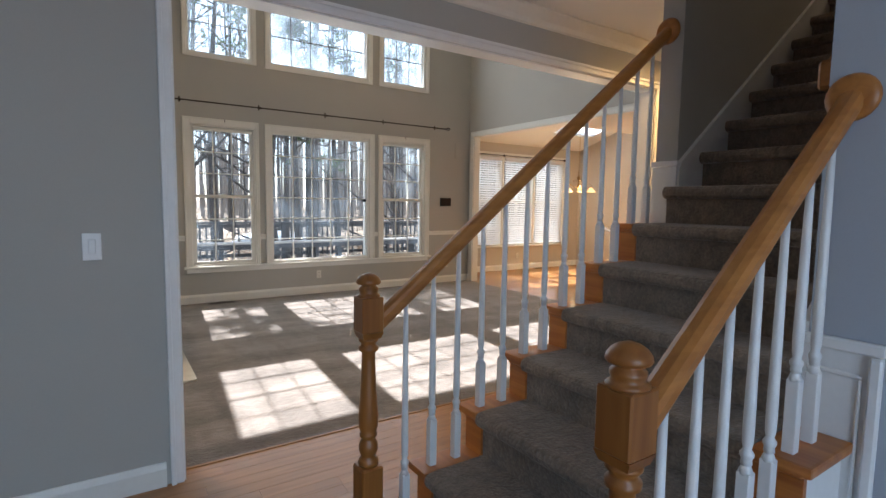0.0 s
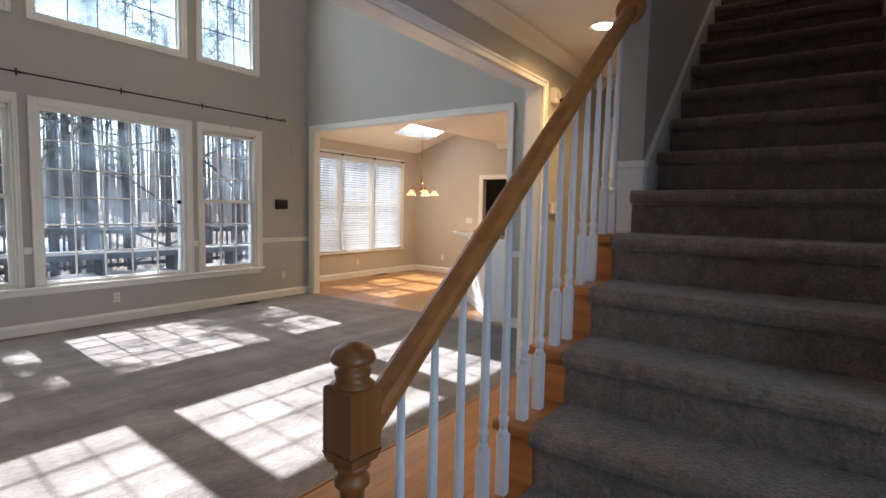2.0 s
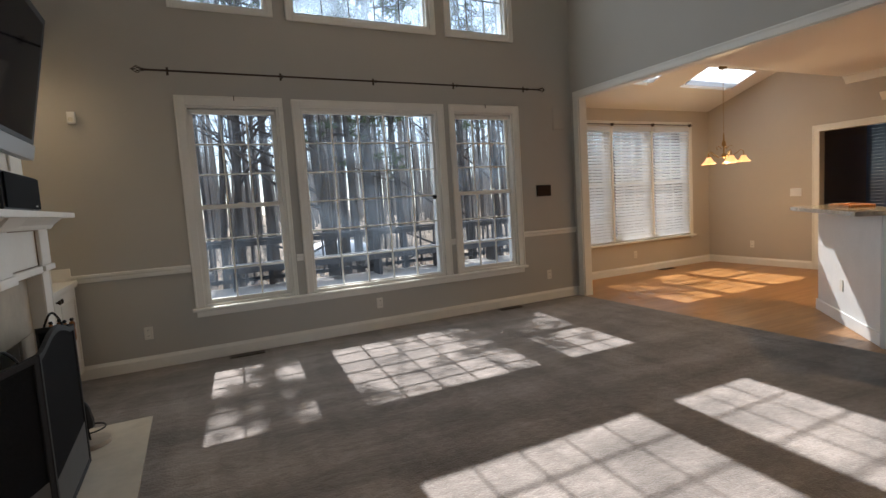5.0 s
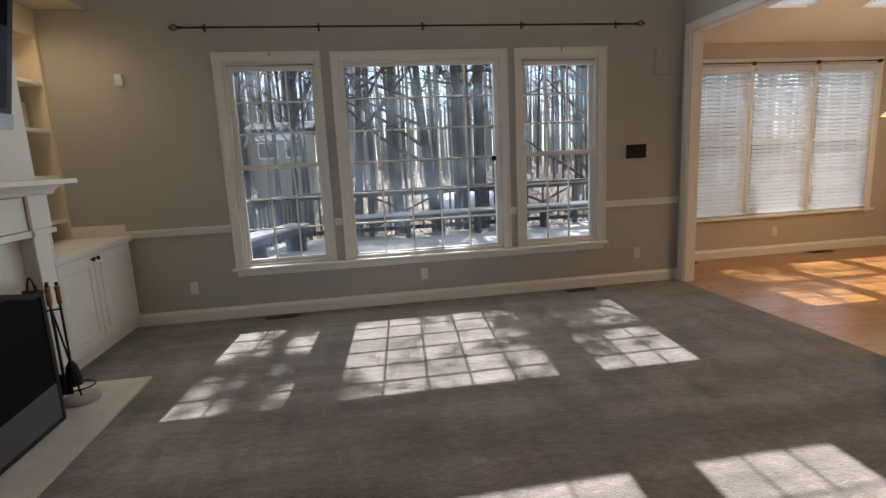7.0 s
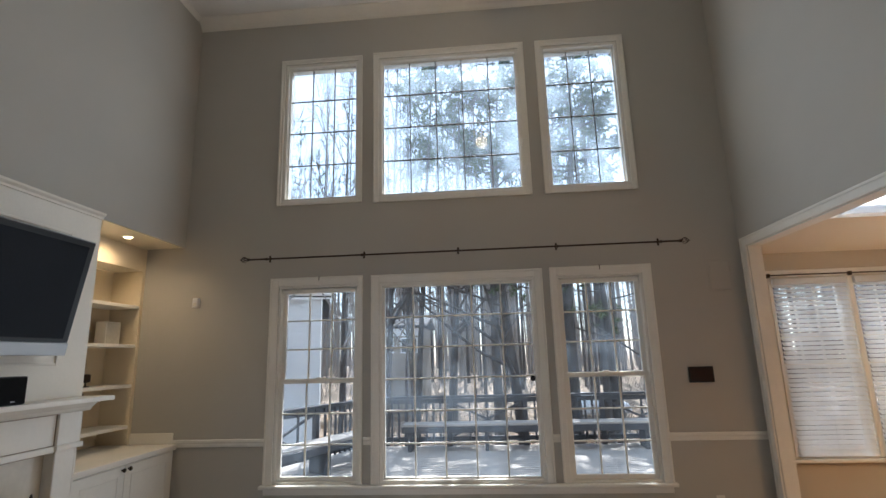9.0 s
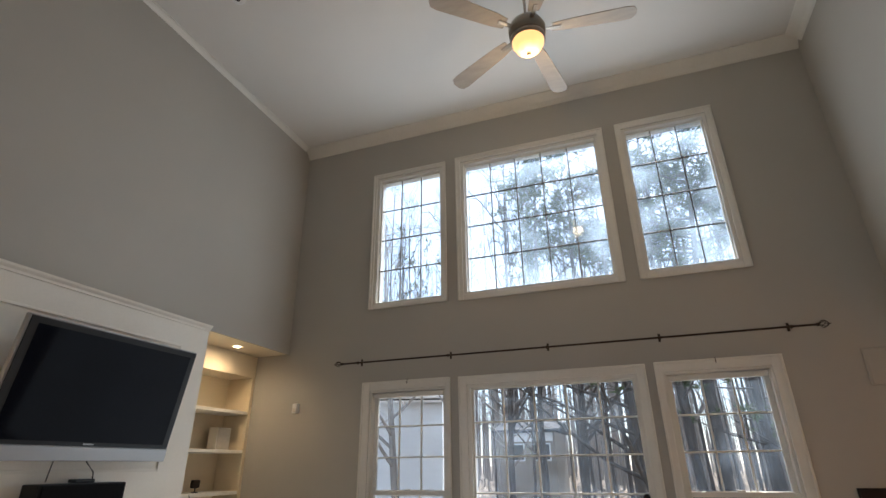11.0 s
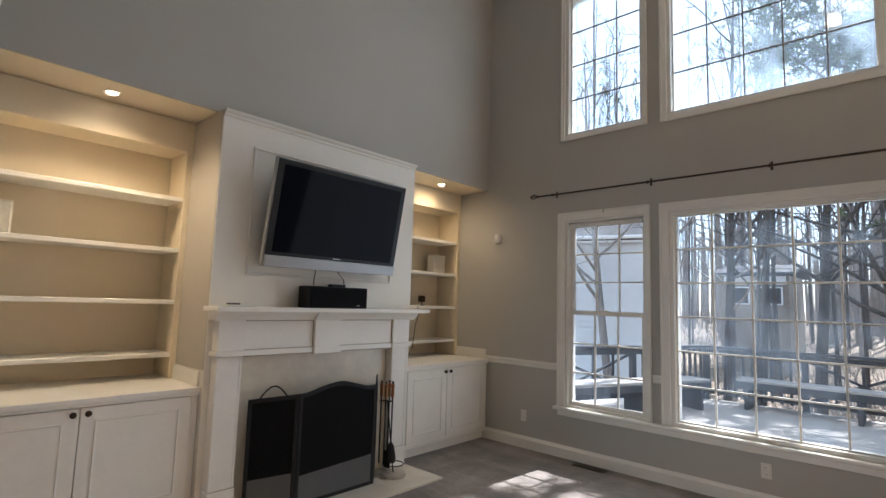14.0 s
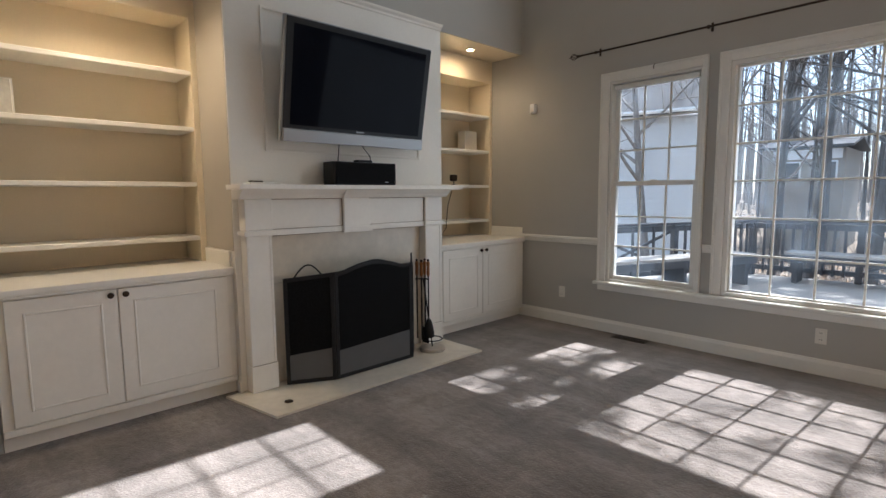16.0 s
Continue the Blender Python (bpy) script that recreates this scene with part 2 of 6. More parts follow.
MESH = mat("screen_mesh", (0.008, 0.008, 0.009), 0.8, 0.0, vary=0.3, scale=90, bump=0.5, bscale=700, spec=0.12)
BLADE = mat("blade_veneer", (0.40, 0.35, 0.29), 0.45, vary=0.08, scale=6, stretch=(1, 4, 1))
CREAM = mat("cream_plastic", (0.72, 0.69, 0.62), 0.4)
DECK = mat("deck_boards", (0.36, 0.33, 0.295), 0.8, vary=0.2, scale=2, bump=0.4, bscale=40, stretch=(0.3, 3, 3))
DARKWOOD = mat("stained_rail", (0.05, 0.05, 0.055), 0.7, vary=0.3, scale=6, bump=0.3, bscale=40)
BARK = mat("bark", (0.075, 0.067, 0.062), 0.95, vary=0.35, scale=5, bump=1.0, bscale=22, stretch=(3, 3, 0.5), spec=0.1)
BARK_PALE = mat("pale_bark", (0.235, 0.215, 0.20), 0.95, vary=0.3, scale=5, bump=0.8, bscale=20, stretch=(3, 3, 0.5), spec=0.1)
NEEDLES = mat("pine_needles", (0.075, 0.10, 0.045), 0.8, vary=0.4, scale=2, spec=0.2)
LEAVES = mat("dead_leaves", (0.26, 0.15, 0.07), 0.8, vary=0.35, scale=3, spec=0.2)
LITTER = mat("leaf_litter", (0.28, 0.225, 0.17), 0.95, vary=0.4, scale=0.5, bump=1.0, bscale=8, spec=0.1, fine=0.35)
SIDING = mat("pale_siding", (0.62, 0.64, 0.66), 0.7, vary=0.05, scale=1)
SIDING_TAN = mat("tan_siding", (0.20, 0.175, 0.145), 0.8, vary=0.08, scale=1)
DARKPANE = mat("dark_window_glass", (0.03, 0.035, 0.04), 0.1)
SHINGLE = mat("roof_shingle", (0.06, 0.06, 0.062), 0.9, vary=0.3, scale=5, bump=0.5, bscale=20)
GRANITE = mat("granite", (0.36, 0.32, 0.27), 0.15, vary=0.35, scale=25, fine=0.3, bscale=140)
# back room walls: the gloom of the unlit room is in this colour
WALL_UNLIT = mat("unlit_room_wall", (0.30, 0.265, 0.25), 0.8, vary=0.04, scale=1)
BLIND = mat("blind_slat", (0.82, 0.83, 0.83), 0.5, vary=0.02, scale=3)
GLASS = glass_mat("window_glass", (0.97, 0.98, 1.0), 0.03)
GLASS_HAZE = glass_mat("fogged_glass", (0.95, 0.97, 1.0), 0.20)
GLASS_CLEARER = glass_mat("lightly_fogged_glass", (0.96, 0.98, 1.0), 0.07)
LENS = mat("lamp_lens", (0.9, 0.85, 0.7), 0.4, emit=((1.0, 0.8, 0.55), 6))
SHADE = mat("lit_shade", (0.8, 0.62, 0.38), 0.4, emit=((1.0, 0.50, 0.18), 0.55))
SKYLENS = bpy.data.materials.new("frosted_skylight")
SKYLENS.use_nodes = True
_n = SKYLENS.node_tree.nodes
_n.remove(_n["Principled BSDF"])
_t = _n.new("ShaderNodeBsdfTranslucent")
_t.inputs["Color"].default_value = (0.95, 0.95, 0.95, 1)
_p = _n.new("ShaderNodeBsdfTransparent")
_x = _n.new("ShaderNodeMixShader")
_x.inputs["Fac"].default_value = 0.6
SKYLENS.node_tree.links.new(_t.outputs[0], _x.inputs[1])
SKYLENS.node_tree.links.new(_p.outputs[0], _x.inputs[2])
SKYLENS.node_tree.links.new(_x.outputs[0], _n["Material Output"].inputs["Surface"])
BULBWHITE = mat("lit_bulb", (1, 0.9, 0.7), 0.4, emit=((1.0, 0.8, 0.5), 25))
COPPER = mat("black_red_glass", (0.015, 0.005, 0.005), 0.4, spec=0.3)
REFL = mat("grille_fabric", (0.55, 0.52, 0.45), 0.8, vary=0.06, scale=40)
LIGHTBOX = mat("pale_cover", (0.62, 0.55, 0.45), 0.6)
SILVERDARK = mat("grey_screen_mesh", (0.11, 0.11, 0.112), 0.6, 0.3, vary=0.04, scale=8)
GRIME = mat("joint_grime", (0.26, 0.19, 0.13), 0.8, vary=0.3, scale=20)
# white slats; the dim blue light on them is put into the colour
BLIND_BLUE_LIT = mat("blind_in_blue_light", (0.20, 0.33, 0.58), 0.6)
# grey metal grid, its dark silhouette against the sky put into the colour
GRID_BACKLIT = mat("backlit_grey_grid", (0.20, 0.19, 0.18), 0.5)

_nt = BLIND.node_tree
_t = _nt.nodes.new("ShaderNodeBsdfTranslucent")
_t.inputs["Color"].default_value = (0.86, 0.88, 0.90, 1)
_m = _nt.nodes.new("ShaderNodeMixShader")
_m.inputs["Fac"].default_value = 0.5
_nt.links.new(_nt.nodes["Principled BSDF"].outputs[0], _m.inputs[1])
_nt.links.new(_t.outputs[0], _m.inputs[2])
_nt.links.new(_m.outputs[0], _nt.nodes["Material Output"].inputs["Surface"])

# ---- mesh helpers ----
def link_mesh(name, bm, material, parent=None, label="", smooth=False, kind=""):
    me = bpy.data.meshes.new(name)
    bmesh.ops.recalc_face_normals(bm, faces=bm.faces)
    bm.to_mesh(me)
    bm.free()
    me.materials.append(material)
    if smooth:
        for p in me.polygons:
            p.use_smooth = True
    ob = new(name, me)
    if parent:
        ob.parent = parent
    return tagged(ob, label=label, kind=kind)


def part(name, bm, material, parent, label="", smooth=False, kind=""):
    return link_mesh(name, bm, material, parent, label, smooth, kind)


def thing(name, label, category, group="", at=(0, 0, 0), rz=0, kind=""):
    e = new(name)
    e.empty_display_size = 0.1
    e.matrix_world = pose(*at, 0, 0, rz)
    return tagged(e, label=label, category=category, group=group, kind=kind)


def add_box(bm, lo, hi, bevel=0.0, seg=1, m=None):
    c = [(lo[i] + hi[i]) / 2 for i in range(3)]
    s = [abs(hi[i] - lo[i]) for i in range(3)]
    mm = (m or Matrix()) @ Matrix.Translation(c) @ Matrix.Diagonal((*s, 1))
    r = bmesh.ops.create_cube(bm, size=1, matrix=mm)
    if bevel:
        es = list({e for v in r["verts"] for e in v.link_edges})
        bmesh.ops.bevel(bm, geom=es, offset=bevel, segments=seg, affect="EDGES", profile=0.7)
    return r


def box(lo, hi, bevel=0.0, seg=1, m=None):
    bm = bmesh.new()
    add_box(bm, lo, hi, bevel, seg, m)
    return bm


def add_prism(bm, pts, a, b, axis="x"):
    """A polygon of pairs, drawn along an axis from a to b; the pairs are the other two axes in order."""
    def co(p, t):
        u, v = p
        return {"x": (t, u, v), "y": (u, t, v), "z": (u, v, t)}[axis]
    va = [bm.verts.new(co(p, a)) for p in pts]
    vb = [bm.verts.new(co(p, b)) for p in pts]
    n = len(pts)
    bm.faces.new(va)
    bm.faces.new(vb[::-1])
    for i in range(n):
        bm.faces.new((va[i], va[(i + 1) % n], vb[(i + 1) % n], vb[i]))
    return bm


def prism(pts, a, b, axis="x"):
    return add_prism(bmesh.new(), pts, a, b, axis)


def add_lathe(bm, prof, cx=0, cy=0, cz=0, seg=12, m=None):
    rings = []
    for r, z in prof:
        ring = []
        for k in range(seg):
            a = 2 * math.pi * k / seg
            v = Vector((cx + r * math.cos(a), cy + r * math.sin(a), cz + z))
            ring.append(bm.verts.new(m @ v if m else v))
        rings.append(ring)
    for a, b in zip(rings, rings[1:]):
        for k in range(seg):
            bm.faces.new((a[k], a[(k + 1) % seg], b[(k + 1) % seg], b[k]))
    bm.faces.new(rings[0][::-1])
    bm.faces.new(rings[-1])
    return bm


def lathe(prof, cx=0, cy=0, cz=0, seg=12, m=None):
    return add_lathe(bmesh.new(), prof, cx, cy, cz, seg, m)


def add_tube(bm, pts, rad, seg=6):
    """A tube through points; rad is one radius or one for each point."""
    pts = [Vector(p) for p in pts]
    rads = rad if isinstance(rad, (list, tuple)) else [rad] * len(pts)
    rings = []
    for i, p in enumerate(pts):
        d = (pts[min(i + 1, len(pts) - 1)] - pts[max(i - 1, 0)]).normalized()
        up = Vector((0, 0, 1)) if abs(d.z) < 0.9 else Vector((1, 0, 0))
        u = d.cross(up).normalized()
        w = d.cross(u)
        rings.append([bm.verts.new(p + rads[i] * (math.cos(2 * math.pi * k / seg) * u + math.sin(2 * math.pi * k / seg) * w)) for k in range(seg)])
    for a, b in zip(rings, rings[1:]):
        for k in range(seg):
            bm.faces.new((a[k], a[(k + 1) % seg], b[(k + 1) % seg], b[k]))
    bm.faces.new(rings[0][::-1])
    bm.faces.new(rings[-1])
    return bm


def tube(pts, rad, seg=6):
    return add_tube(bmesh.new(), pts, rad, seg)


def wall_bm(axis, lo, hi, u0, u1, z0, z1, holes=()):
    """A wall between lo and hi across its axis ('x' or 'y'), with holes (u0, u1, z0, z1) going through."""
    us = sorted({u0, u1, *[h[0] for h in holes], *[h[1] for h in holes]})
    zs = sorted({z0, z1, *[h[2] for h in holes], *[h[3] for h in holes]})
    us = [u for u in us if u0 <= u <= u1]
    zs = [z for z in zs if z0 <= z <= z1]

    def solid(i, j):
        if not (0 <= i < len(us) - 1 and 0 <= j < len(zs) - 1):
            return False
        u, z = (us[i] + us[i + 1]) / 2, (zs[j] + zs[j + 1]) / 2
        return not any(h[0] < u < h[1] and h[2] < z < h[3] for h in holes)

    bm = bmesh.new()

    def P(u, d, z):
        return (d, u, z) if axis == "x" else (u, d, z)

    def quad(*ps):
        bm.faces.new([bm.verts.new(P(*p)) for p in ps])
    for i in range(len(us) - 1):
        for j in range(len(zs) - 1):
            if not solid(i, j):
                continue
            a, b, c, d = us[i], us[i + 1], zs[j], zs[j + 1]
            quad((a, lo, c), (b, lo, c), (b, lo, d), (a, lo, d))
            quad((a, hi, c), (a, hi, d), (b, hi, d), (b, hi, c))
            if not solid(i - 1, j):
                quad((a, lo, c), (a, lo, d), (a, hi, d), (a, hi, c))
            if not solid(i + 1, j):
                quad((b, lo, c), (b, hi, c), (b, hi, d), (b, lo, d))
            if not solid(i, j - 1):
                quad((a, lo, c), (a, hi, c), (b, hi, c), (b, lo, c))
            if not solid(i, j + 1):
                quad((a, lo, d), (b, lo, d), (b, hi, d), (a, hi, d))
    bmesh.ops.remove_doubles(bm, verts=bm.verts, dist=1e-5)
    return bm


def setting(name, bm, material, label="", smooth=False):
    return link_mesh(name, bm, material, None, label, smooth, "structure")


# ---- large structure ----
WX, EX, NY, SY, SH = -0.13, 5.45, 7.55, 2.97, 2.83
TOP = 5.52
HALL_Z = 2.74
LOW = (0.50, 2.385)
HIGH = (3.29, 4.89)
COLS = ((0.91, 1.735), (1.945, 3.485), (3.70, 4.515))
HCOLS = ((0.895, 1.72), (1.945, 3.465), (3.71, 4.51))
LABEL_W = "greige painted wall of the two storey great room"
setting("wall_north", wall_bm("y", NY, NY + 0.18, WX - 0.82, EX + 0.12, -0.3, TOP + 0.1, [(a, b, *LOW) for a, b in COLS] + [(a, b, *HIGH) for a, b in HCOLS]), WALL, LABEL_W + " with two rows of windows")
setting("wall_west", wall_bm("x", WX - 0.02, WX, 2.83, NY, 2.84, TOP + 0.1), WALL, LABEL_W + " above the fireplace")
setting("wall_west_outer", wall_bm("x", -0.97, -0.90, 2.83, NY, -0.3, TOP + 0.1), WALL)
setting("wall_east", wall_bm("x", EX, EX + 0.12, SH, 8.45, 0, TOP + 0.1, [(3.95, 7.40, -0.1, 2.58)]), WALL, LABEL_W + " with a wide cased opening")
setting("wall_south", wall_bm("y", SH, SY, -2.6, EX, 0, TOP + 0.1, [(0.235, 3.925, -0.1, 2.40)]), WALL, "greige wall with a wide cased opening between hall and great room")
setting("wall_niche_side", wall_bm("y", 2.971, 3.10, -0.895, WX, 0, 2.84), WALL)
setting("ceiling", box((-0.95, SH, TOP), (EX + 0.12, NY, TOP + 0.1)), CEIL, "white painted ceiling of the great room")
setting("floor", box((-0.895, 2.945, -0.12), (EX, NY, 0.0)), CARPET, "grey cut pile carpet with vacuum marks")

# hall and foyer
setting("wall_foyer_west", wall_bm("x", -2.6, -2.5, -3.1, SH, 0, HALL_Z), WALL_BLUE_DAYLIT)
setting("wall_foyer_south", wall_bm("y", -3.2, -3.1, -2.6, 2.0, 0, HALL_Z, [(-1.7, 0.7, 0.1, 2.5)]), WALL_BLUE_DAYLIT)
setting("wall_foyer_east", wall_bm("x", 1.68, 1.92, -3.1, 0.74, 0, HALL_Z), WALL_BLUE_DAYLIT, "foyer wall beside the staircase, blue daylight in its colour")
setting("hall_ceiling", box((-2.6, 1.75, HALL_Z), (6.4, SH, HALL_Z + 0.1)), CEIL, "white hall ceiling")
setting("foyer_ceiling", box((-2.6, -3.2, HALL_Z), (1.92, 1.75, HALL_Z + 0.1)), CEIL, "white foyer ceiling")
setting("stairwell_ceiling", box((1.73, 0.6, 5.3), (6.5, 1.87, 5.4)), CEIL)
setting("wall_stair_north", wall_bm("y", 1.63, 1.75, 2.385, 6.4, 0, 5.4), WALL, "greige wall along the carpeted stairs")
setting("wall_stair_south", wall_bm("y", 0.62, 0.74, 1.92, 6.4, 0, 5.4), WALL_BLUE_DAYLIT, "wall along the carpeted stairs, blue daylight in its colour")
setting("wall_stair_end", wall_bm("x", 6.4, 6.5, 0.62, 1.75, 0, 5.4), WALL)
setting("wall_stair_upper", wall_bm("x", 1.73, 1.92, 0.74, 1.75, HALL_Z + 0.1, 5.4), WALL)
setting("wall_stair_upper_north", wall_bm("y", 1.75, 1.87, 1.73, 6.4, HALL_Z + 0.1, 5.4), WALL)
setting("wall_hall_end", wall_bm("x", 5.35, 5.449, 1.75, SH, 0, HALL_Z, [(1.90, 2.66, -0.1, 2.28)]), WALL, "hall end wall with a cased doorway to the kitchen")

# dining room and kitchen
setting("wall_dining_north", wall_bm("y", 8.31, 8.45, EX + 0.12, 9.32, -0.3, 2.66, [(6.07, 8.66, 0.55, 2.36)]), WALL_LAMPLIT, "greige wall, lamp warmth in its colour, with a blind covered window")
setting("wall_dining_east", wall_bm("x", 9.20, 9.32, 1.75, 8.31, 0, 3.4, [(5.30, 6.52, -0.1, 2.04)]), WALL_LAMPLIT, "greige wall, lamp warmth in its colour, with a cased doorway")
setting("wall_kitchen_south", wall_bm("y", 1.65, 1.75, 6.4, 9.32, 0, 2.8), WALL_LAMPLIT)
setting("wall_kitchen_west", wall_bm("x", EX - 0.001, EX + 0.12, 1.75, SH - 0.001, 0, 2.8, [(1.90, 2.66, -0.1, 2.28)]), WALL_LAMPLIT)
bm = bmesh.new()


def slope_z(y):
    return 2.65 + (8.31 - y) * 0.33 if y > 7.12 else 3.043 - (7.12 - y) * 0.33


def slab(bm, x0, x1, y0, y1, t=0.12):
    vs = [bm.verts.new(c) for c in ((x0, y0, slope_z(y0)), (x1, y0, slope_z(y0)), (x1, y1, slope_z(y1)), (x0, y1, slope_z(y1)))]
    us = [bm.verts.new((v.co.x, v.co.y, v.co.z + t)) for v in vs]
    bm.faces.new(vs[::-1])
    bm.faces.new(us)
    for i in range(4):
        bm.faces.new((vs[i], vs[(i + 1) % 4], us[(i + 1) % 4], us[i]))


LIGHTS = ((5.95, 6.98), (7.66, 8.76))
sx = [EX + 0.12, LIGHTS[0][0], LIGHTS[0][1], LIGHTS[1][0], LIGHTS[1][1], 9.20]
slab(bm, sx[0], sx[5], 7.66, 8.31)
slab(bm, sx[0], sx[5], 7.1201, 7.16)
for a, b in ((0, 1), (2, 3), (4, 5)):
    slab(bm, sx[a], sx[b], 7.16, 7.66)
slab(bm, sx[0], sx[5], 6.20, 7.12)
bmesh.ops.remove_doubles(bm, verts=bm.verts, dist=1e-5)
setting("dining_ceiling", bm, CEIL, "vaulted cream dining ceiling with two skylights")
setting("kitchen_ceiling", box((EX + 0.12, 1.75, 2.74), (9.20, 6.20, 2.84)), CEIL, "flat kitchen ceiling")

# glazed skylight shafts
for i, (a, b) in enumerate(LIGHTS):
    z0, z1 = slope_z(7.66) + 0.12, slope_z(7.16) + 0.12
    bm = bmesh.new()
    for x in (a - 0.03, b):
        add_prism(bm, [(7.16, z1), (7.66, z0), (7.66, z0 + 0.16), (7.16, z1 + 0.16)], x, x + 0.03, "x")
    add_prism(bm, [(7.13, z1 - 0.05), (7.16, z1 - 0.05), (7.16, z1 + 0.16), (7.13, z1 + 0.16)], a, b, "x")
    add_prism(bm, [(7.66, z0 - 0.05), (7.69, z0 - 0.05), (7.69, z0 + 0.16), (7.66, z0 + 0.16)], a, b, "x")
    setting("skylight_shaft", bm, WHITE, "white painted skylight shaft")
    bm = prism([(7.161, z1 - 0.112), (7.559, z0 - 0.112), (7.559, z0 - 0.10), (7.161, z1 - 0.10)], a + 0.001, b - 0.001, "x")
    sk = setting("skylight_pane", bm, SKYLENS, "clear skylight pane")

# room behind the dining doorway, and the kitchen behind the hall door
setting("wall_back_room", wall_bm("x", 12.0, 12.1, 3.8, 8.4, 0, 2.8, [(5.6, 7.15, 0.7, 2.35)]), WALL_UNLIT)
setting("wall_back_room_north", wall_bm("y", 8.31, 8.4, 9.32, 12.0, 0, 2.8, [(10.3, 11.5, 0.7, 2.1)]), WALL_UNLIT)
setting("wall_back_room_south", wall_bm("y", 3.8, 3.9, 9.32, 12.0, 0, 2.8), WALL_UNLIT)
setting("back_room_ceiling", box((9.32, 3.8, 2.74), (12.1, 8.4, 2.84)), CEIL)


# ---- oak floor of separate boards ----
def boards(name, label, x0, x1, y0, y1, skip=None, seed=1):
    rnd = random.Random(seed)
    base = setting(name, box((x0, y0, -0.12), (x1, y1, -0.018)), OAK_X, label)
    meshes = {}
    y = y0
    W = 0.083
    while y < y1 - 0.01:
        w = min(W, y1 - y)
        x = x0 - rnd.random() * 0.8
        while x < x1:
            L = rnd.choice((0.7, 1.0, 1.3))
            a, b = max(x, x0), min(x + L, x1)
            if b - a > 0.03 and not (skip and skip(a, b, y, y + w)):
                key = (round(b - a, 2), round(w, 3))
                if key not in meshes:
                    bm = bmesh.new()
                    add_box(bm, (0, 0.0003, -0.017), (b - a - 0.0006, w - 0.0003, 0.0), 0.0006)
                    ob = link_mesh("board", bm, OAK_X, base)
                    meshes[key] = ob.data
                else:
                    ob = new("board", meshes[key])
                    ob.parent = base
                ob.location = (a, y, 0)
            x += L
        y += w


# ---- trim ----


def base_profile(h=0.12, t=0.018):
    return [(0, 0.0), (t, 0.0), (t, h - 0.03), (t * 0.55, h - 0.012), (t * 0.4, h), (0, h)]


def rail_profile(z, t=0.022, h=0.07):
    return [(0, z - h / 2), (t * 0.4, z - h / 2), (t * 0.55, z - h * 0.3), (t * 0.55, z), (t, z + h * 0.15), (t, z + h * 0.42), (t * 0.8, z + h / 2), (0, z + h / 2)]


def crown_profile(z, w=0.10, h=0.11):
    return [(0, z), (w, z), (w, z - 0.012), (w * 0.75, z - h * 0.3), (w * 0.35, z - h * 0.62), (w * 0.16, z - h * 0.9), (0, z - h)]


def strip(name, prof, axis, at, side, a, b, label="", material=None):
    """A moulding along an axis on the wall at 'at'; side is +1 or -1, the way it stands out."""
    pts = [(at + side * u, z) for u, z in prof]
    bm = prism(pts, a, b, "y" if axis == "y" else "x")
    return setting(name, bm, material or TRIM, label)


B_LABEL = "cream painted baseboard"
strip("baseboard", base_profile(), "x", NY, -1, WX + 0.0, EX, B_LABEL)
strip("baseboard", base_profile(), "y", EX, -1, SY, 3.86, B_LABEL)
strip("baseboard", base_profile(), "y", EX, -1, 7.49, NY - 0.018, B_LABEL)
strip("baseboard", base_profile(), "x", SH, -1, 4.0, 5.35, B_LABEL)
strip("baseboard", base_profile(), "x", SH, -1, -2.5, 0.158, B_LABEL)
strip("baseboard", base_profile(), "x", 8.31, -1, EX + 0.12, 9.20, B_LABEL)
strip("baseboard", base_profile(), "y", 9.20, -1, 6.61, 8.29, B_LABEL)
strip("baseboard", base_profile(), "x", 1.75, 1, 2.45, 5.35, B_LABEL)
C_LABEL = "cream painted chair rail"
for a, b in ((WX, 0.82), (1.79, 1.86), (3.57, 3.63), (4.60, EX)):
    strip("chair_rail", rail_profile(0.882), "x", NY, -1, a, b, C_LABEL)
strip("chair_rail", rail_profile(0.882), "y", EX, -1, SY, 3.86, C_LABEL)
W_LABEL = "white painted crown moulding"
strip("crown", crown_profile(TOP, 0.11, 0.12), "x", NY, -1, WX, EX, W_LABEL)
strip("crown", crown_profile(TOP, 0.05, 0.05), "y", WX, 1, SY, NY - 0.11, W_LABEL)
strip("crown", crown_profile(TOP, 0.11, 0.12), "y", EX, -1, SY, NY - 0.11, W_LABEL)
strip("crown", crown_profile(HALL_Z, 0.09, 0.10), "x", SH, -1, -2.5, 5.35, W_LABEL)
strip("crown", crown_profile(HALL_Z, 0.09, 0.10), "y", 5.35, -1, 1.75, SH - 0.09, W_LABEL)
strip("crown", crown_profile(HALL_Z, 0.09, 0.10), "x", 1.75, 1, 2.40, 5.26, W_LABEL)
strip("crown", crown_profile(2.74, 0.09, 0.10), "y", 9.20, -1, 1.75, 6.20, W_LABEL)


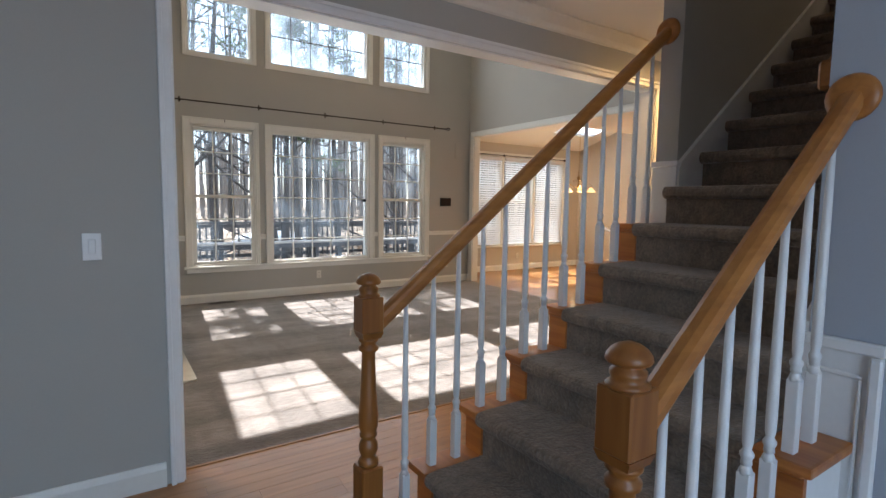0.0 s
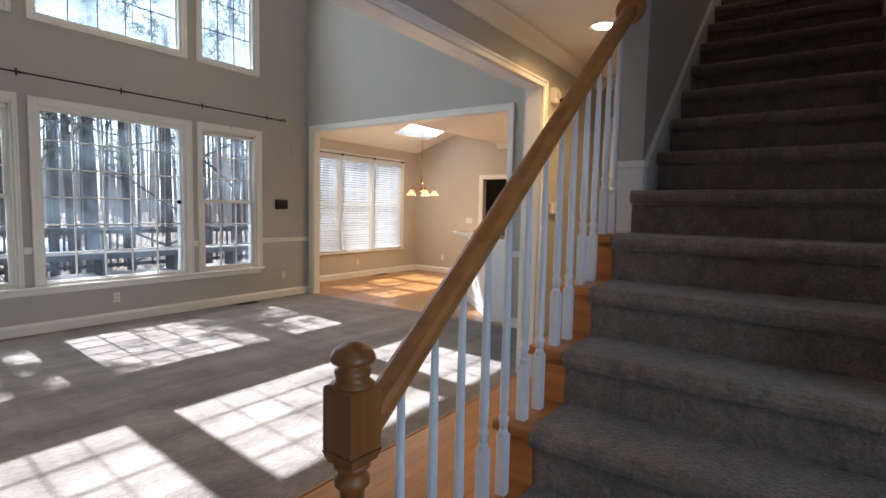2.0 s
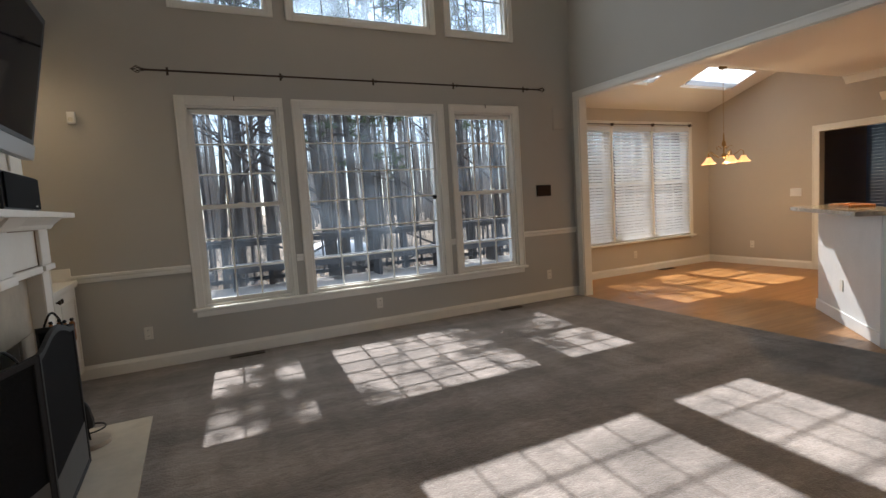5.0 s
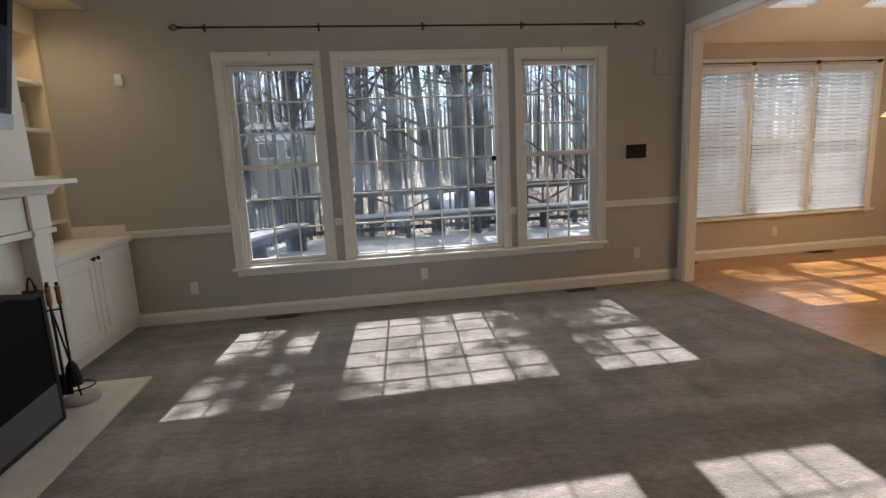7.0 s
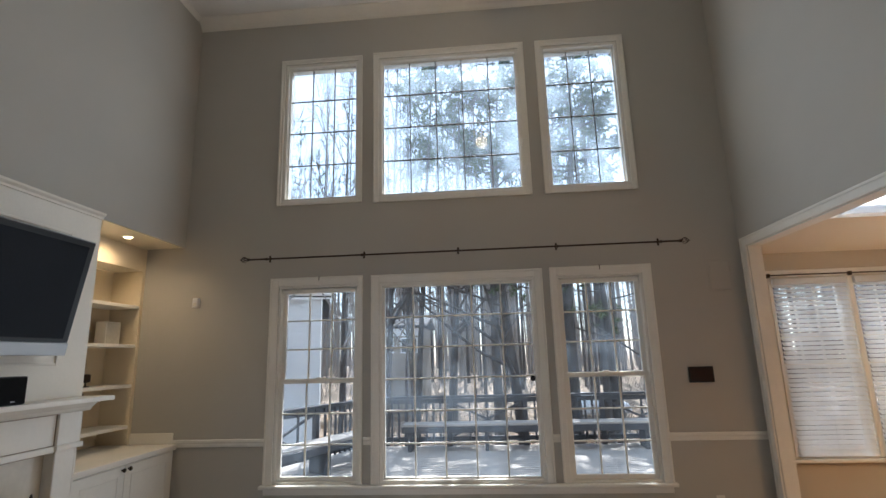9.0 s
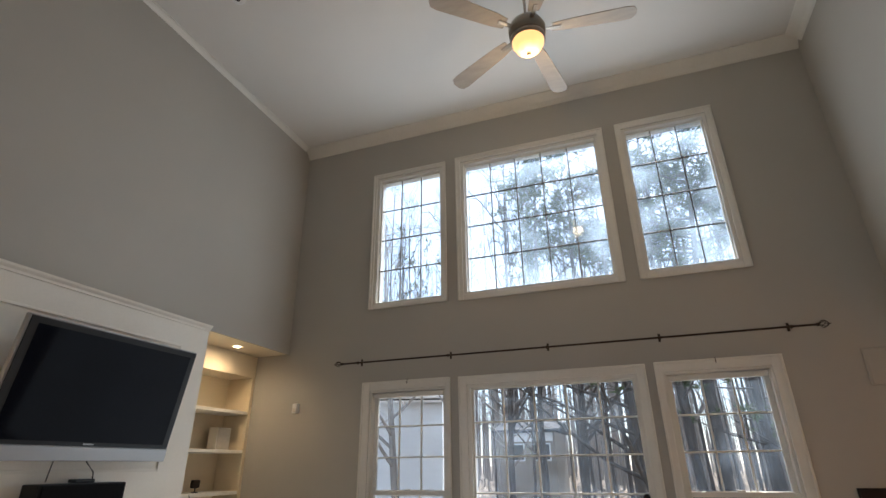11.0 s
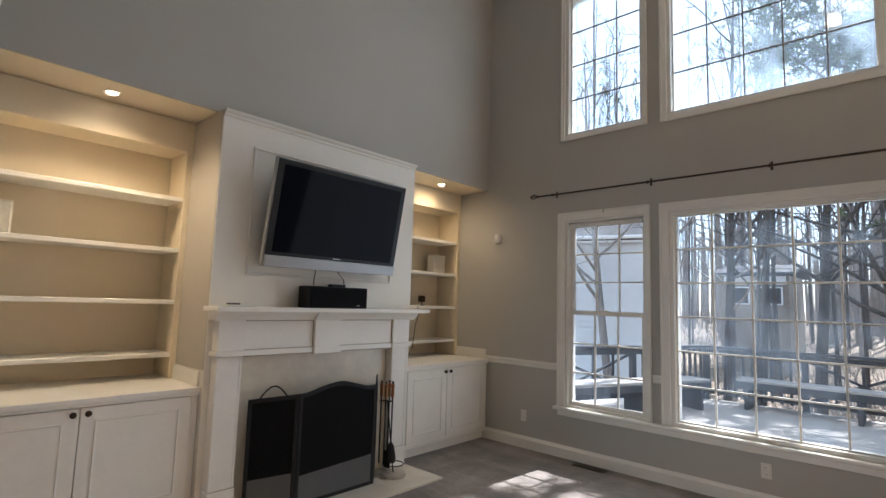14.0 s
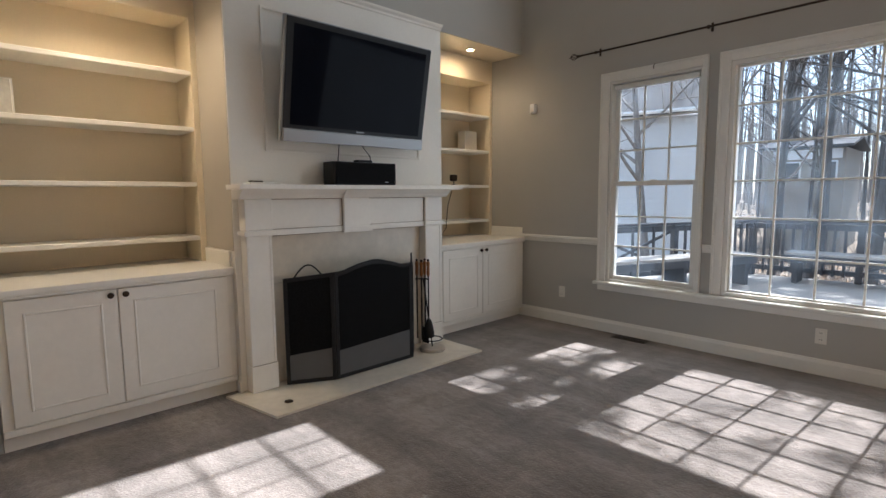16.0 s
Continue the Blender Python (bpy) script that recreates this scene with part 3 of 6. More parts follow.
def casing(name, axis, at, side, u0, u1, ztop, w=0.09, t=0.02, zbot=0.0, material=None, label="cream painted door casing"):
    """Casing round an opening: two uprights and a head."""
    e = thing(name, label, "", kind="structure")
    def B(n, a, b, c, d):
        lo, hi = min(at, at + side * t), max(at, at + side * t)
        bm = box((a, lo, c), (b, hi, d), 0.004) if axis == "y" else box((lo, a, c), (hi, b, d), 0.004)
        part(n, bm, material or TRIM, e)
        lo2, hi2 = min(at, at + side * (t + 0.012)), max(at, at + side * (t + 0.012))
    B("jamb_casing", u0 - w, u0, zbot, ztop)
    B("jamb_casing", u1, u1 + w, zbot, ztop)
    B("head_casing", u0 - w, u1 + w, ztop, ztop + w)
    for n, a, b, c, d in (("edge_bead", u0 - w, u0 - w + 0.022, zbot, ztop + w - 0.022), ("edge_bead", u1 + w - 0.022, u1 + w, zbot, ztop + w - 0.022), ("edge_bead", u0 - w, u1 + w, ztop + w - 0.022, ztop + w)):
        lo, hi = min(at + side * t, at + side * (t + 0.01)), max(at + side * t, at + side * (t + 0.01))
        bm = box((a, lo, c), (b, hi, d), 0.003) if axis == "y" else box((lo, a, c), (hi, b, d), 0.003)
        part(n, bm, material or TRIM, e)
    return e


casing("door_casing", "y", SH, -1, 0.235, 3.925, 2.40, w=0.058, label="white painted casing of the wide hall opening", material=WHITE)
casing("door_casing", "y", SY, 1, 0.235, 3.925, 2.40, label="white painted casing of the wide hall opening", material=WHITE)
casing("door_casing", "x", EX, -1, 3.95, 7.40, 2.58, w=0.08, label="cream painted casing of the dining opening")
casing("door_casing", "x", 9.20, -1, 5.30, 6.52, 2.04, label="cream painted casing of a doorway")
casing("door_casing", "x", 5.35, -1, 1.90, 2.66, 2.28, label="cream painted casing of the kitchen doorway")
setting("opening_lining", box((0.231, SH + 0.002, 0), (0.243, SY - 0.002, 2.392)), WHITE, "white painted lining of the hall opening")
setting("opening_lining", box((3.917, SH + 0.002, 0), (3.929, SY - 0.002, 2.392)), WHITE, "white painted lining of the hall opening")
setting("opening_lining", box((0.231, SH + 0.002, 2.392), (3.929, SY - 0.002, 2.404)), WHITE, "white painted lining of the hall opening")
setting("opening_lining", box((EX + 0.002, 7.392, 0), (EX + 0.118, 7.404, 2.572)), TRIM, "cream painted lining of the dining opening")
setting("opening_lining", box((EX + 0.002, 3.946, 0), (EX + 0.118, 3.958, 2.572)), TRIM, "cream painted lining of the dining opening")
setting("opening_lining", box((EX + 0.002, 3.946, 2.572), (EX + 0.118, 7.404, 2.584)), TRIM, "cream painted lining of the dining opening")


# ---- windows ----
def window(name, label, x0, x1, z0, z1, y, cols, rows, hung=False, glass=None, casing_w=0.085, muntin=0.015, depth=0.18, bottom=False, grid=None, f=0.03, s=0.04):
    """A window in a wall whose room face is at y; the room is on the lower y side. casing_w: one width, or left and right."""
    e = thing(name, label, "", kind="structure")
    cl, cr = casing_w if isinstance(casing_w, tuple) else (casing_w, casing_w)
    casing_w = min(max(cl, cr), 0.085)
    yg = y + 0.075
    bm = bmesh.new()
    add_box(bm, (x0, y + 0.004, z0), (x0 + f, y + depth - 0.01, z1))
    add_box(bm, (x1 - f, y + 0.004, z0), (x1, y + depth - 0.01, z1))
    add_box(bm, (x0 + f, y + 0.004, z1 - f), (x1 - f, y + depth - 0.01, z1))
    add_box(bm, (x0 + f, y + 0.004, z0), (x1 - f, y + depth - 0.01, z0 + f))
    part("window_frame", bm, TRIM, e)
    zb = z0 - (casing_w if bottom else 0)
    for a, b, c, d in ((x0 - cl, x0, zb, z1 + casing_w), (x1, x1 + cr, zb, z1 + casing_w), (x0, x1, z1, z1 + casing_w)) + (((x0, x1, zb, z0),) if bottom else ()):
        part("casing_board", box((a, y - 0.02, c), (b, y, d), 0.005), TRIM, e)
    for a, b, c, d in ((x0 - cl, x0 - cl + 0.02, zb, z1 + casing_w - 0.02), (x1 + cr - 0.02, x1 + cr, zb, z1 + casing_w - 0.02), (x0 - cl, x1 + cr, z1 + casing_w - 0.02, z1 + casing_w)):
        part("edge_bead", box((a, y - 0.032, c), (b, y - 0.02, d), 0.004), TRIM, e)
    gx0, gx1, gz0, gz1 = x0 + f, x1 - f, z0 + f, z1 - f
    sashes = []
    if hung:
        mid = gz0 + (gz1 - gz0) * 0.5
        sashes = [("lower_sash", gz0, mid + 0.018, yg - 0.018, 3), ("upper_sash", mid - 0.018, gz1, yg + 0.02, 3)]
    else:
        sashes = [("sash", gz0, gz1, yg, rows)]
    for n, a, b, yy, r in sashes:
        bm = bmesh.new()
        sw = s if hung else 0.012
        add_box(bm, (gx0, yy - 0.018, a), (gx0 + sw, yy + 0.018, b), 0.003)
        add_box(bm, (gx1 - sw, yy - 0.018, a), (gx1, yy + 0.018, b), 0.003)
        add_box(bm, (gx0 + sw, yy - 0.018, a), (gx1 - sw, yy + 0.018, a + sw), 0.003)
        add_box(bm, (gx0 + sw, yy - 0.018, b - sw), (gx1 - sw, yy + 0.018, b), 0.003)
        sash = part(n, bm, TRIM, e)
        ax, bx, az, bz = gx0 + sw, gx1 - sw, a + sw, b - sw
        for i in range(1, cols):
            x = ax + (bx - ax) * i / cols
            part("muntin", box((x - muntin / 2, yy - 0.012, az), (x + muntin / 2, yy + 0.012, bz), 0.003), grid or TRIM, sash)
        for j in range(1, r):
            z = az + (bz - az) * j / r
            part("muntin", box((ax, yy - 0.010, z - muntin / 2), (bx, yy + 0.010, z + muntin / 2), 0.003), grid or TRIM, sash)
        g = part("pane", box((ax - 0.004, yy + 0.0, az - 0.004), (bx + 0.004, yy + 0.003, bz + 0.004)), glass or GLASS, sash, "clear glass pane")
        g.visible_shadow = False
    if hung:
        part("sash_lock", box(((x0 + x1) / 2 - 0.03, yg - 0.03, mid + 0.018), ((x0 + x1) / 2 + 0.03, yg - 0.005, mid + 0.033), 0.004), TRIM, e)
        part("blind_bracket", box((x0 + 0.036, y + 0.01, z1 - 0.075), (x1 - 0.036, y + 0.05, z1 - 0.036), 0.004), TRIM, e)
    return e


window("window_1", "white double hung window with a three by six grid", *COLS[0], *LOW, NY, 3, 6, hung=True, casing_w=(0.085, 0.045), f=0.02)
window("window_2", "wide white picture window with a five by six grid", *COLS[1], *LOW, NY, 5, 6, casing_w=(0.08, 0.08))
window("window_3", "white double hung window with a three by six grid", *COLS[2], *LOW, NY, 3, 6, hung=True, casing_w=(0.065, 0.085), f=0.02)
window("window_4", "high fixed window with a three by four grid", *HCOLS[0], *HIGH, NY, 3, 4, glass=GLASS_CLEARER, casing_w=0.045, bottom=True, muntin=0.011, grid=GRID_BACKLIT)
window("window_5", "high wide fixed window with fogged glass and a five by four grid", *HCOLS[1], *HIGH, NY, 5, 4, casing_w=0.06, glass=GLASS_HAZE, bottom=True, muntin=0.011, grid=GRID_BACKLIT)
window("window_6", "high fixed window with fogged glass and a three by four grid", *HCOLS[2], *HIGH, NY, 3, 4, casing_w=0.06, glass=GLASS_HAZE, bottom=True, muntin=0.011, grid=GRID_BACKLIT)
setting("window_sill", prism([(NY - 0.06, 0.475), (NY - 0.055, 0.468), (NY, 0.468), (NY + 0.17, 0.468), (NY + 0.17, 0.498), (NY - 0.055, 0.498), (NY - 0.06, 0.49)], 0.80, 4.62), TRIM, "long cream painted window sill")
setting("window_apron", box((0.83, NY - 0.018, 0.41), (4.59, NY, 0.467), 0.004), TRIM, "cream painted board under the sill")

# dining window, three sashes side by side, with blinds
for i, (a, b) in enumerate(((6.07, 6.86), (6.90, 7.75), (7.79, 8.66))):
    window("window_%d" % (7 + i), "white double hung dining window behind a blind", a, b, 0.55, 2.36, 8.31, 3, 6, hung=True, casing_w=0.02, depth=0.14, f=0.035, s=0.035)
for i, (a, b, c, d) in enumerate(((5.98, 6.05, 0.47, 2.46), (8.68, 8.75, 0.47, 2.46), (6.05, 8.68, 2.385, 2.46))):
    setting("dining_window_casing", box((a, 8.288, c), (b, 8.309, d), 0.004), TRIM, "cream painted window casing")
setting("dining_window_sill", box((5.95, 8.25, 0.50), (8.78, 8.42, 0.53), 0.005), TRIM, "cream painted window sill")

boards("hall_floor", "honey coloured oak strip floor", -2.5, 5.45, -3.1, 2.944, skip=lambda a, b, c, d: d < -0.4 or (a > 1.8 and d < 1.75), seed=2)
boards("dining_floor", "honey coloured oak strip floor in the dining room", 5.45, 9.32, 3.0, 8.31, seed=3)
setting("kitchen_floor", box((5.45, 1.75, -0.1), (9.32, 3.0, -0.001)), OAK_X, "oak kitchen floor")
setting("back_room_floor", box((9.32, 3.8, -0.1), (12.1, 8.4, -0.001)), OAK_X, "oak floor")
setting("carpet_edge", box((0.22, 2.93, -0.01), (3.90, 2.949, 0.006), 0.002), OAK_X, "thin oak threshold strip")


# ---- staircase ----
RISE, RUN, X1 = 0.1865, 0.2345, 0.712
STEPS = 19
STOP_N, STOP_S = 2.385, 1.68


def nose_z(x):
    return RISE + (x - X1) * RISE / RUN


stairs = thing("staircase", "oak staircase with a grey carpet runner and white balusters", "staircase")
for n in range(1, STEPS + 1):
    x = X1 + RUN * (n - 1)
    z = RISE * n
    # carpet with a soft rounded nosing
    prof = [(x + 0.012, z - RISE + 0.001), (x + 0.010, z - 0.055)]
    for k in range(7):
        a = -math.pi / 2 - math.pi * k / 6
        prof.append((x - 0.005 + 0.026 * math.cos(a), z - 0.024 + 0.030 * math.sin(a)))
    prof += [(x + 0.03, z + 0.008), (x + RUN + 0.012, z + 0.008), (x + RUN + 0.012, z - RISE + 0.001)]
    part("carpeted_step", prism([(a, b) for a, b in prof], 0.757, 1.662, "y"), CARPET_STAIR, stairs, "grey cut pile carpet on a stair step")
    ends = []
    if x + RUN < STOP_N + 0.2:
        ends.append((1.664, 1.790, 1.765, min(x + RUN + 0.012, STOP_N)))
    if x < STOP_S - 0.1:
        ends.append((0.755, 0.605, 0.63, min(x + RUN + 0.012, STOP_S)))
    for yin, yout, yr, xe in ends:
        a, b = sorted((yin, yout))
        xf = x - 0.028 if n > 1 else x + 0.04
        part("tread_end", box((xf, a, z - 0.026), (xe, b, z + 0.004), 0.009, 2), OAK_END, stairs, "orange oak tread end")
        if n == 1:
            continue
        a, b = sorted((yin, yr))
        part("riser_end", box((x + 0.002, a, z - RISE + 0.005), (min(x + 0.022, xe), b, z - 0.027)), OAK_END, stairs)
        part("cove_strip", box((x - 0.010, a, z - 0.042), (x + 0.002, b, z - 0.027), 0.004), OAK_END, stairs)
for yy0, yy1, xe in ((1.664, 1.763, STOP_N), (0.632, 0.752, STOP_S)):
    pts = [(X1 + 0.024, 0)]
    n = 1
    while X1 + RUN * (n - 1) + 0.024 < xe:
        x = X1 + RUN * (n - 1) + 0.024
        pts += [(x, RISE * n - 0.03), (min(x + RUN, xe - 0.002), RISE * n - 0.03)]
        n += 1
    pts += [(xe - 0.002, 0)]
    part("stringer", prism(pts, yy0, yy1, "y"), WHITE, stairs, "white painted stair side")
for yy, s, x0 in ((1.63, -1, STOP_N), (0.74, 1, STOP_S + 0.002)):
    y0, y1 = sorted((yy + s * 0.002, yy + s * 0.016))
    x1 = X1 + RUN * STEPS
    part("skirt_board", prism([(x0, nose_z(x0) - 0.5), (x0, nose_z(x0) + 0.085), (x1, nose_z(x1) + 0.085), (x1, nose_z(x1) - 0.5)], y0, y1, "y"), WHITE, stairs, "white skirting board along the stairs")
    y0, y1 = sorted((yy + s * 0.002, yy + s * 0.024))
    part("skirt_cap", prism([(x0, nose_z(x0) + 0.086), (x0, nose_z(x0) + 0.106), (x1, nose_z(x1) + 0.106), (x1, nose_z(x1) + 0.086)], y0, y1, "y"), WHITE, stairs)

# panelled ends of the two stair walls
setting("wall_end_panel", box((STOP_N - 0.014, 1.622, RISE * 7 + 0.006), (STOP_N - 0.001, 1.758, 1.60), 0.002), WHITE, "white painted board on the end of a stair wall")
setting("wall_end_cap", box((STOP_N - 0.022, 1.612, 1.601), (STOP_N - 0.001, 1.768, 1.63), 0.005), WHITE, "white cap moulding")
setting("wall_end_panel", box((STOP_S - 0.014, 0.56, 0.30), (STOP_S - 0.001, 0.752, 1.0), 0.002), WHITE, "white panelled board beside the stairs")
setting("wall_end_cap", box((STOP_S - 0.030, 0.55, 1.001), (STOP_S - 0.001, 0.764, 1.035), 0.006), WHITE, "white cap moulding")
setting("wall_end_cap", box((STOP_S - 0.036, 0.555, 0.30), (STOP_S - 0.015, 0.585, 1.0), 0.006), WHITE, "white upright edge moulding")
setting("wall_end_cap", box((STOP_S - 0.024, 0.60, 0.93), (STOP_S - 0.015, 0.735, 0.945), 0.004), WHITE, "thin white panel moulding")
setting("wall_end_cap", box((STOP_S - 0.024, 0.60, 0.40), (STOP_S - 0.015, 0.61, 0.93), 0.004), WHITE, "thin white panel moulding")
strip("baseboard", base_profile(), "y", 1.68, -1, -3.1, 0.28, "white painted baseboard", WHITE)

NEWEL = [(0.036, 0.0), (0.040, 0.012), (0.036, 0.026), (0.027, 0.034), (0.031, 0.046), (0.037, 0.062), (0.036, 0.082), (0.028, 0.100), (0.026, 0.108), (0.034, 0.114), (0.034, 0.124), (0.030, 0.132), (0.037, 0.150), (0.038, 0.19), (0.031, 0.29), (0.026, 0.40), (0.026, 0.432), (0.037, 0.440), (0.037, 0.452), (0.029, 0.458), (0.029, 0.468), (0.038, 0.476), (0.038, 0.486)]
CAP = [(0.040, 0.0), (0.041, 0.006), (0.034, 0.012), (0.031, 0.018), (0.034, 0.026), (0.034, 0.034), (0.026, 0.042), (0.025, 0.048), (0.040, 0.051), (0.043, 0.057), (0.041, 0.067), (0.034, 0.078), (0.022, 0.087), (0.009, 0.092), (0.003, 0.093)]


def newel(x, y):
    e = thing("newel_post", "turned oak newel post with a mushroom cap", "newel post", "stair newel posts", (x, y, 0))
    part("base_block", box((-0.042, -0.042, 0), (0.042, 0.042, 0.46), 0.006), OAK_POST, e)
    part("turned_shaft", lathe([(r * 0.92, z * 0.955) for r, z in NEWEL], 0, 0, 0.46, 24), OAK_POST, e, smooth=True)
    part("top_block", box((-0.040, -0.040, 0.945), (0.040, 0.040, 1.07), 0.004), OAK_POST, e)
    part("block_taper", lathe([(0.046, 0.0), (0.0563, 0.0215)], m=Matrix.Translation((0, 0, 0.9245)) @ pose(0, 0, 0, 0, 0, 45), seg=4), OAK_POST, e)
    part("cap", lathe([(r, z * 0.90) for r, z in CAP], 0, 0, 1.068, 24), OAK_POST, e, smooth=True)
    return e


newel(0.705, 1.705)
newel(0.735, 0.675)


def handrail(name, x0, z0, x1, z1, y, label, posts):
    e = thing(name, label, "handrail")
    prof = [(-0.022, -0.026), (0.022, -0.026), (0.030, -0.010), (0.030, 0.010), (0.024, 0.024), (0.010, 0.031), (-0.010, 0.031), (-0.024, 0.024), (-0.030, 0.010), (-0.030, -0.010)]
    bm = bmesh.new()
    rings = []
    N = 10
    for k in range(N + 1):
        u = k / N
        rings.append([bm.verts.new((x0 + (x1 - x0) * u, y + a, z0 + (z1 - z0) * u + b * 1.15)) for a, b in prof])
    for r, q in zip(rings, rings[1:]):
        for k in range(len(prof)):
            bm.faces.new((r[k], r[(k + 1) % len(prof)], q[(k + 1) % len(prof)], q[k]))
    bm.faces.new(rings[0])
    bm.faces.new(rings[-1][::-1])
    part("rail", bm, OAK_RAIL, e)
    if posts:
        m = Matrix.Translation((x1 + 0.001, y, z1)) @ pose(0, 0, 0, 0, -90, 0)
        part("rosette", lathe([(0.062, -0.001), (0.066, 0.008), (0.060, 0.018), (0.045, 0.024)], m=m, seg=24), OAK_RAIL, e, "round oak wall rosette", smooth=True)
    return e


def rail_s(x):
    return 0.982 + (x - 0.78) * 0.80


def rail_z(x):
    return 1.0 + (x - 0.78) * (2.282 - 1.0) / (2.38 - 0.78)


handrail("handrail", 0.75, rail_z(0.75), STOP_N - 0.002, rail_z(STOP_N), 1.712, "varnished oak handrail on the open side of the stairs", True)
handrail("handrail", 0.78, rail_s(0.78), STOP_S - 0.002, rail_s(STOP_S), 0.68, "varnished oak handrail on the foyer side", True)
def rail_w(x):
    return 1.84 + (x - 1.93) * 0.806


wr = handrail("handrail", 1.93, rail_w(1.93), 4.9, rail_w(4.9), 0.825, "short oak handrail fixed to the stair wall", False)
wr.name = "wall_handrail"
part("rail_return", box((1.895, 0.755, rail_w(1.90) - 0.035), (1.955, 0.855, rail_w(1.93) + 0.035), 0.01), OAK_RAIL, wr)
for x in (2.5, 3.5, 4.5):
    part("bracket", tube([(x, 0.742, rail_w(x) - 0.11), (x, 0.80, rail_w(x) - 0.11), (x, 0.825, rail_w(x) - 0.04)], 0.007), BRASS, wr, "small brass rail bracket")

BAL = [(0.0135, 0.0), (0.012, 0.012), (0.016, 0.02), (0.016, 0.028), (0.0095, 0.038), (0.0125, 0.052), (0.0135, 0.09)]


def baluster(x, y, z0, z1, foyer):
    e = thing("baluster", "white painted turned stair baluster", "baluster", "stair balusters", (x, y, z0))
    h = z1 - z0
    sq = 0.20 + (0.0 if foyer else -0.015)
    bm = box((-0.0155, -0.0155, 0), (0.0155, 0.0155, sq), 0.002)
    part("square_base", bm, WHITE, e)
    bm = bmesh.new()
    prof = [(0.018, -0.004), (0.012, 0.014), (0.0095, 0.02)] + [(r, z + 0.02) for r, z in BAL] + [(0.0115, (h - sq) * 0.55), (0.0085, h - sq)]
    part("turned_shaft", lathe(prof, 0, 0, sq, 10), WHITE, e, smooth=True)


for n in range(1, 9):
    x = X1 + RUN * (n - 1)
    for dx in (0.035, 0.150):
        if n == 1 and dx < 0.1:
            continue
        if x + dx < STOP_N - 0.03:
            baluster(x + dx, 1.718, RISE * n + 0.003, rail_z(x + dx) - 0.028, False)
        if x + dx < STOP_S - 0.03:
            baluster(x + dx, 0.68, RISE * n + 0.003, rail_s(x + dx) - 0.028, True)

# ---- fireplace wall ----
FX = -0.04
BY0, BY1 = 4.34, 6.25
setting("chimney_breast", wall_bm("x", -0.895, FX, BY0, BY1, 0, 2.841, [(4.80, 5.72, -0.1, 0.74)]), CHIMNEY, "off white panelled chimney breast")
setting("chimney_cap", prism([(FX, 2.795), (FX + 0.012, 2.795), (FX + 0.014, 2.812), (FX + 0.034, 2.828), (FX + 0.038, 2.842), (WX + 0.001, 2.842), (WX + 0.001, 2.81)], BY0, BY1, "y"), CHIMNEY, "thin white cap moulding on the chimney breast")
setting("firebox", box((-0.93, 4.79, 0.0), (-0.90, 5.73, 0.8)), SOOT, "sooty black firebox")
for a, b in ((4.785, 4.799), (5.721, 5.735)):
    setting("firebox_side", box((-0.89, a + 0.001, 0.001), (-0.05, b - 0.001 + 0.012 * (1 if a < 5 else -1), 0.739)), SOOT)
setting("firebox_top", box((-0.89, 4.80, 0.728), (-0.05, 5.72, 0.739)), SOOT)
setting("firebox_floor", box((-0.89, 4.80, 0.0), (-0.02, 5.72, 0.022)), SOOT)
# greige sides; the downlights' warm cast on them is part of the colour
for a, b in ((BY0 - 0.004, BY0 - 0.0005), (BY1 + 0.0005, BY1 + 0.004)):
    setting("chimney_side", box((-0.548, a, 0.99), (FX - 0.012, b, 2.838)), WALL_LAMPLIT, "greige painted side of the chimney breast, lamp warmth in colour")
surround = thing("fireplace_surround", "glossy cream stone fireplace surround", "fireplace surround")
for lo, hi in (((FX + 0.001, 4.55, 0.742), (FX + 0.016, 5.97, 1.088)), ((FX + 0.001, 4.55, 0.02), (FX + 0.016, 4.80, 0.740)), ((FX + 0.001, 5.72, 0.02), (FX + 0.016, 5.97, 0.740))):
    part("stone_slab", box(lo, hi, 0.002), MARBLE, surround)
hearth = thing("hearth", "flush cream stone hearth slab in the carpet", "hearth")
part("hearth_slab", prism([(FX + 0.001, 4.23), (0.50, 4.33), (0.50, 6.20), (FX + 0.001, 6.20)], -0.03, 0.016, "z"), MARBLE, hearth)
part("gas_key_plate", lathe([(0.028, 0), (0.028, 0.003), (0.022, 0.005)], 0.34, 4.49, 0.016, 16), BRONZE, hearth, "small round gas valve plate")

mantel = thing("mantelpiece", "worn white wooden mantelpiece with plain square legs", "mantelpiece")
LX = 0.05
for a, b in ((4.38, 4.56), (5.96, 6.15)):
    part("leg", box((FX + 0.0015, a, 0.0165), (LX, b, 1.09), 0.004), CAB, mantel)
    part("plinth", box((FX + 0.0015, a - 0.004, 0.0165), (LX + 0.008, b + 0.004, 0.20), 0.003), CAB, mantel)
    part("leg_edge", box((LX - 0.001, a + 0.002, 0.205), (LX + 0.004, a + 0.020, 1.085), 0.002), CAB, mantel)
    part("leg_edge", box((LX - 0.001, b - 0.020, 0.205), (LX + 0.004, b - 0.002, 1.085), 0.002), CAB, mantel)
    part("leg_cap", box((FX + 0.0015, a - 0.02, 1.09), (LX + 0.03, b + 0.02, 1.125), 0.008, 2), CAB, mantel)
    part("end_block", box((FX + 0.0015, a - 0.005, 1.125), (LX + 0.014, b + 0.005, 1.335), 0.004), CAB, mantel)
part("frieze", box((FX + 0.0015, 4.565, 1.085), (LX - 0.01, 5.955, 1.335), 0.003), CAB, mantel)
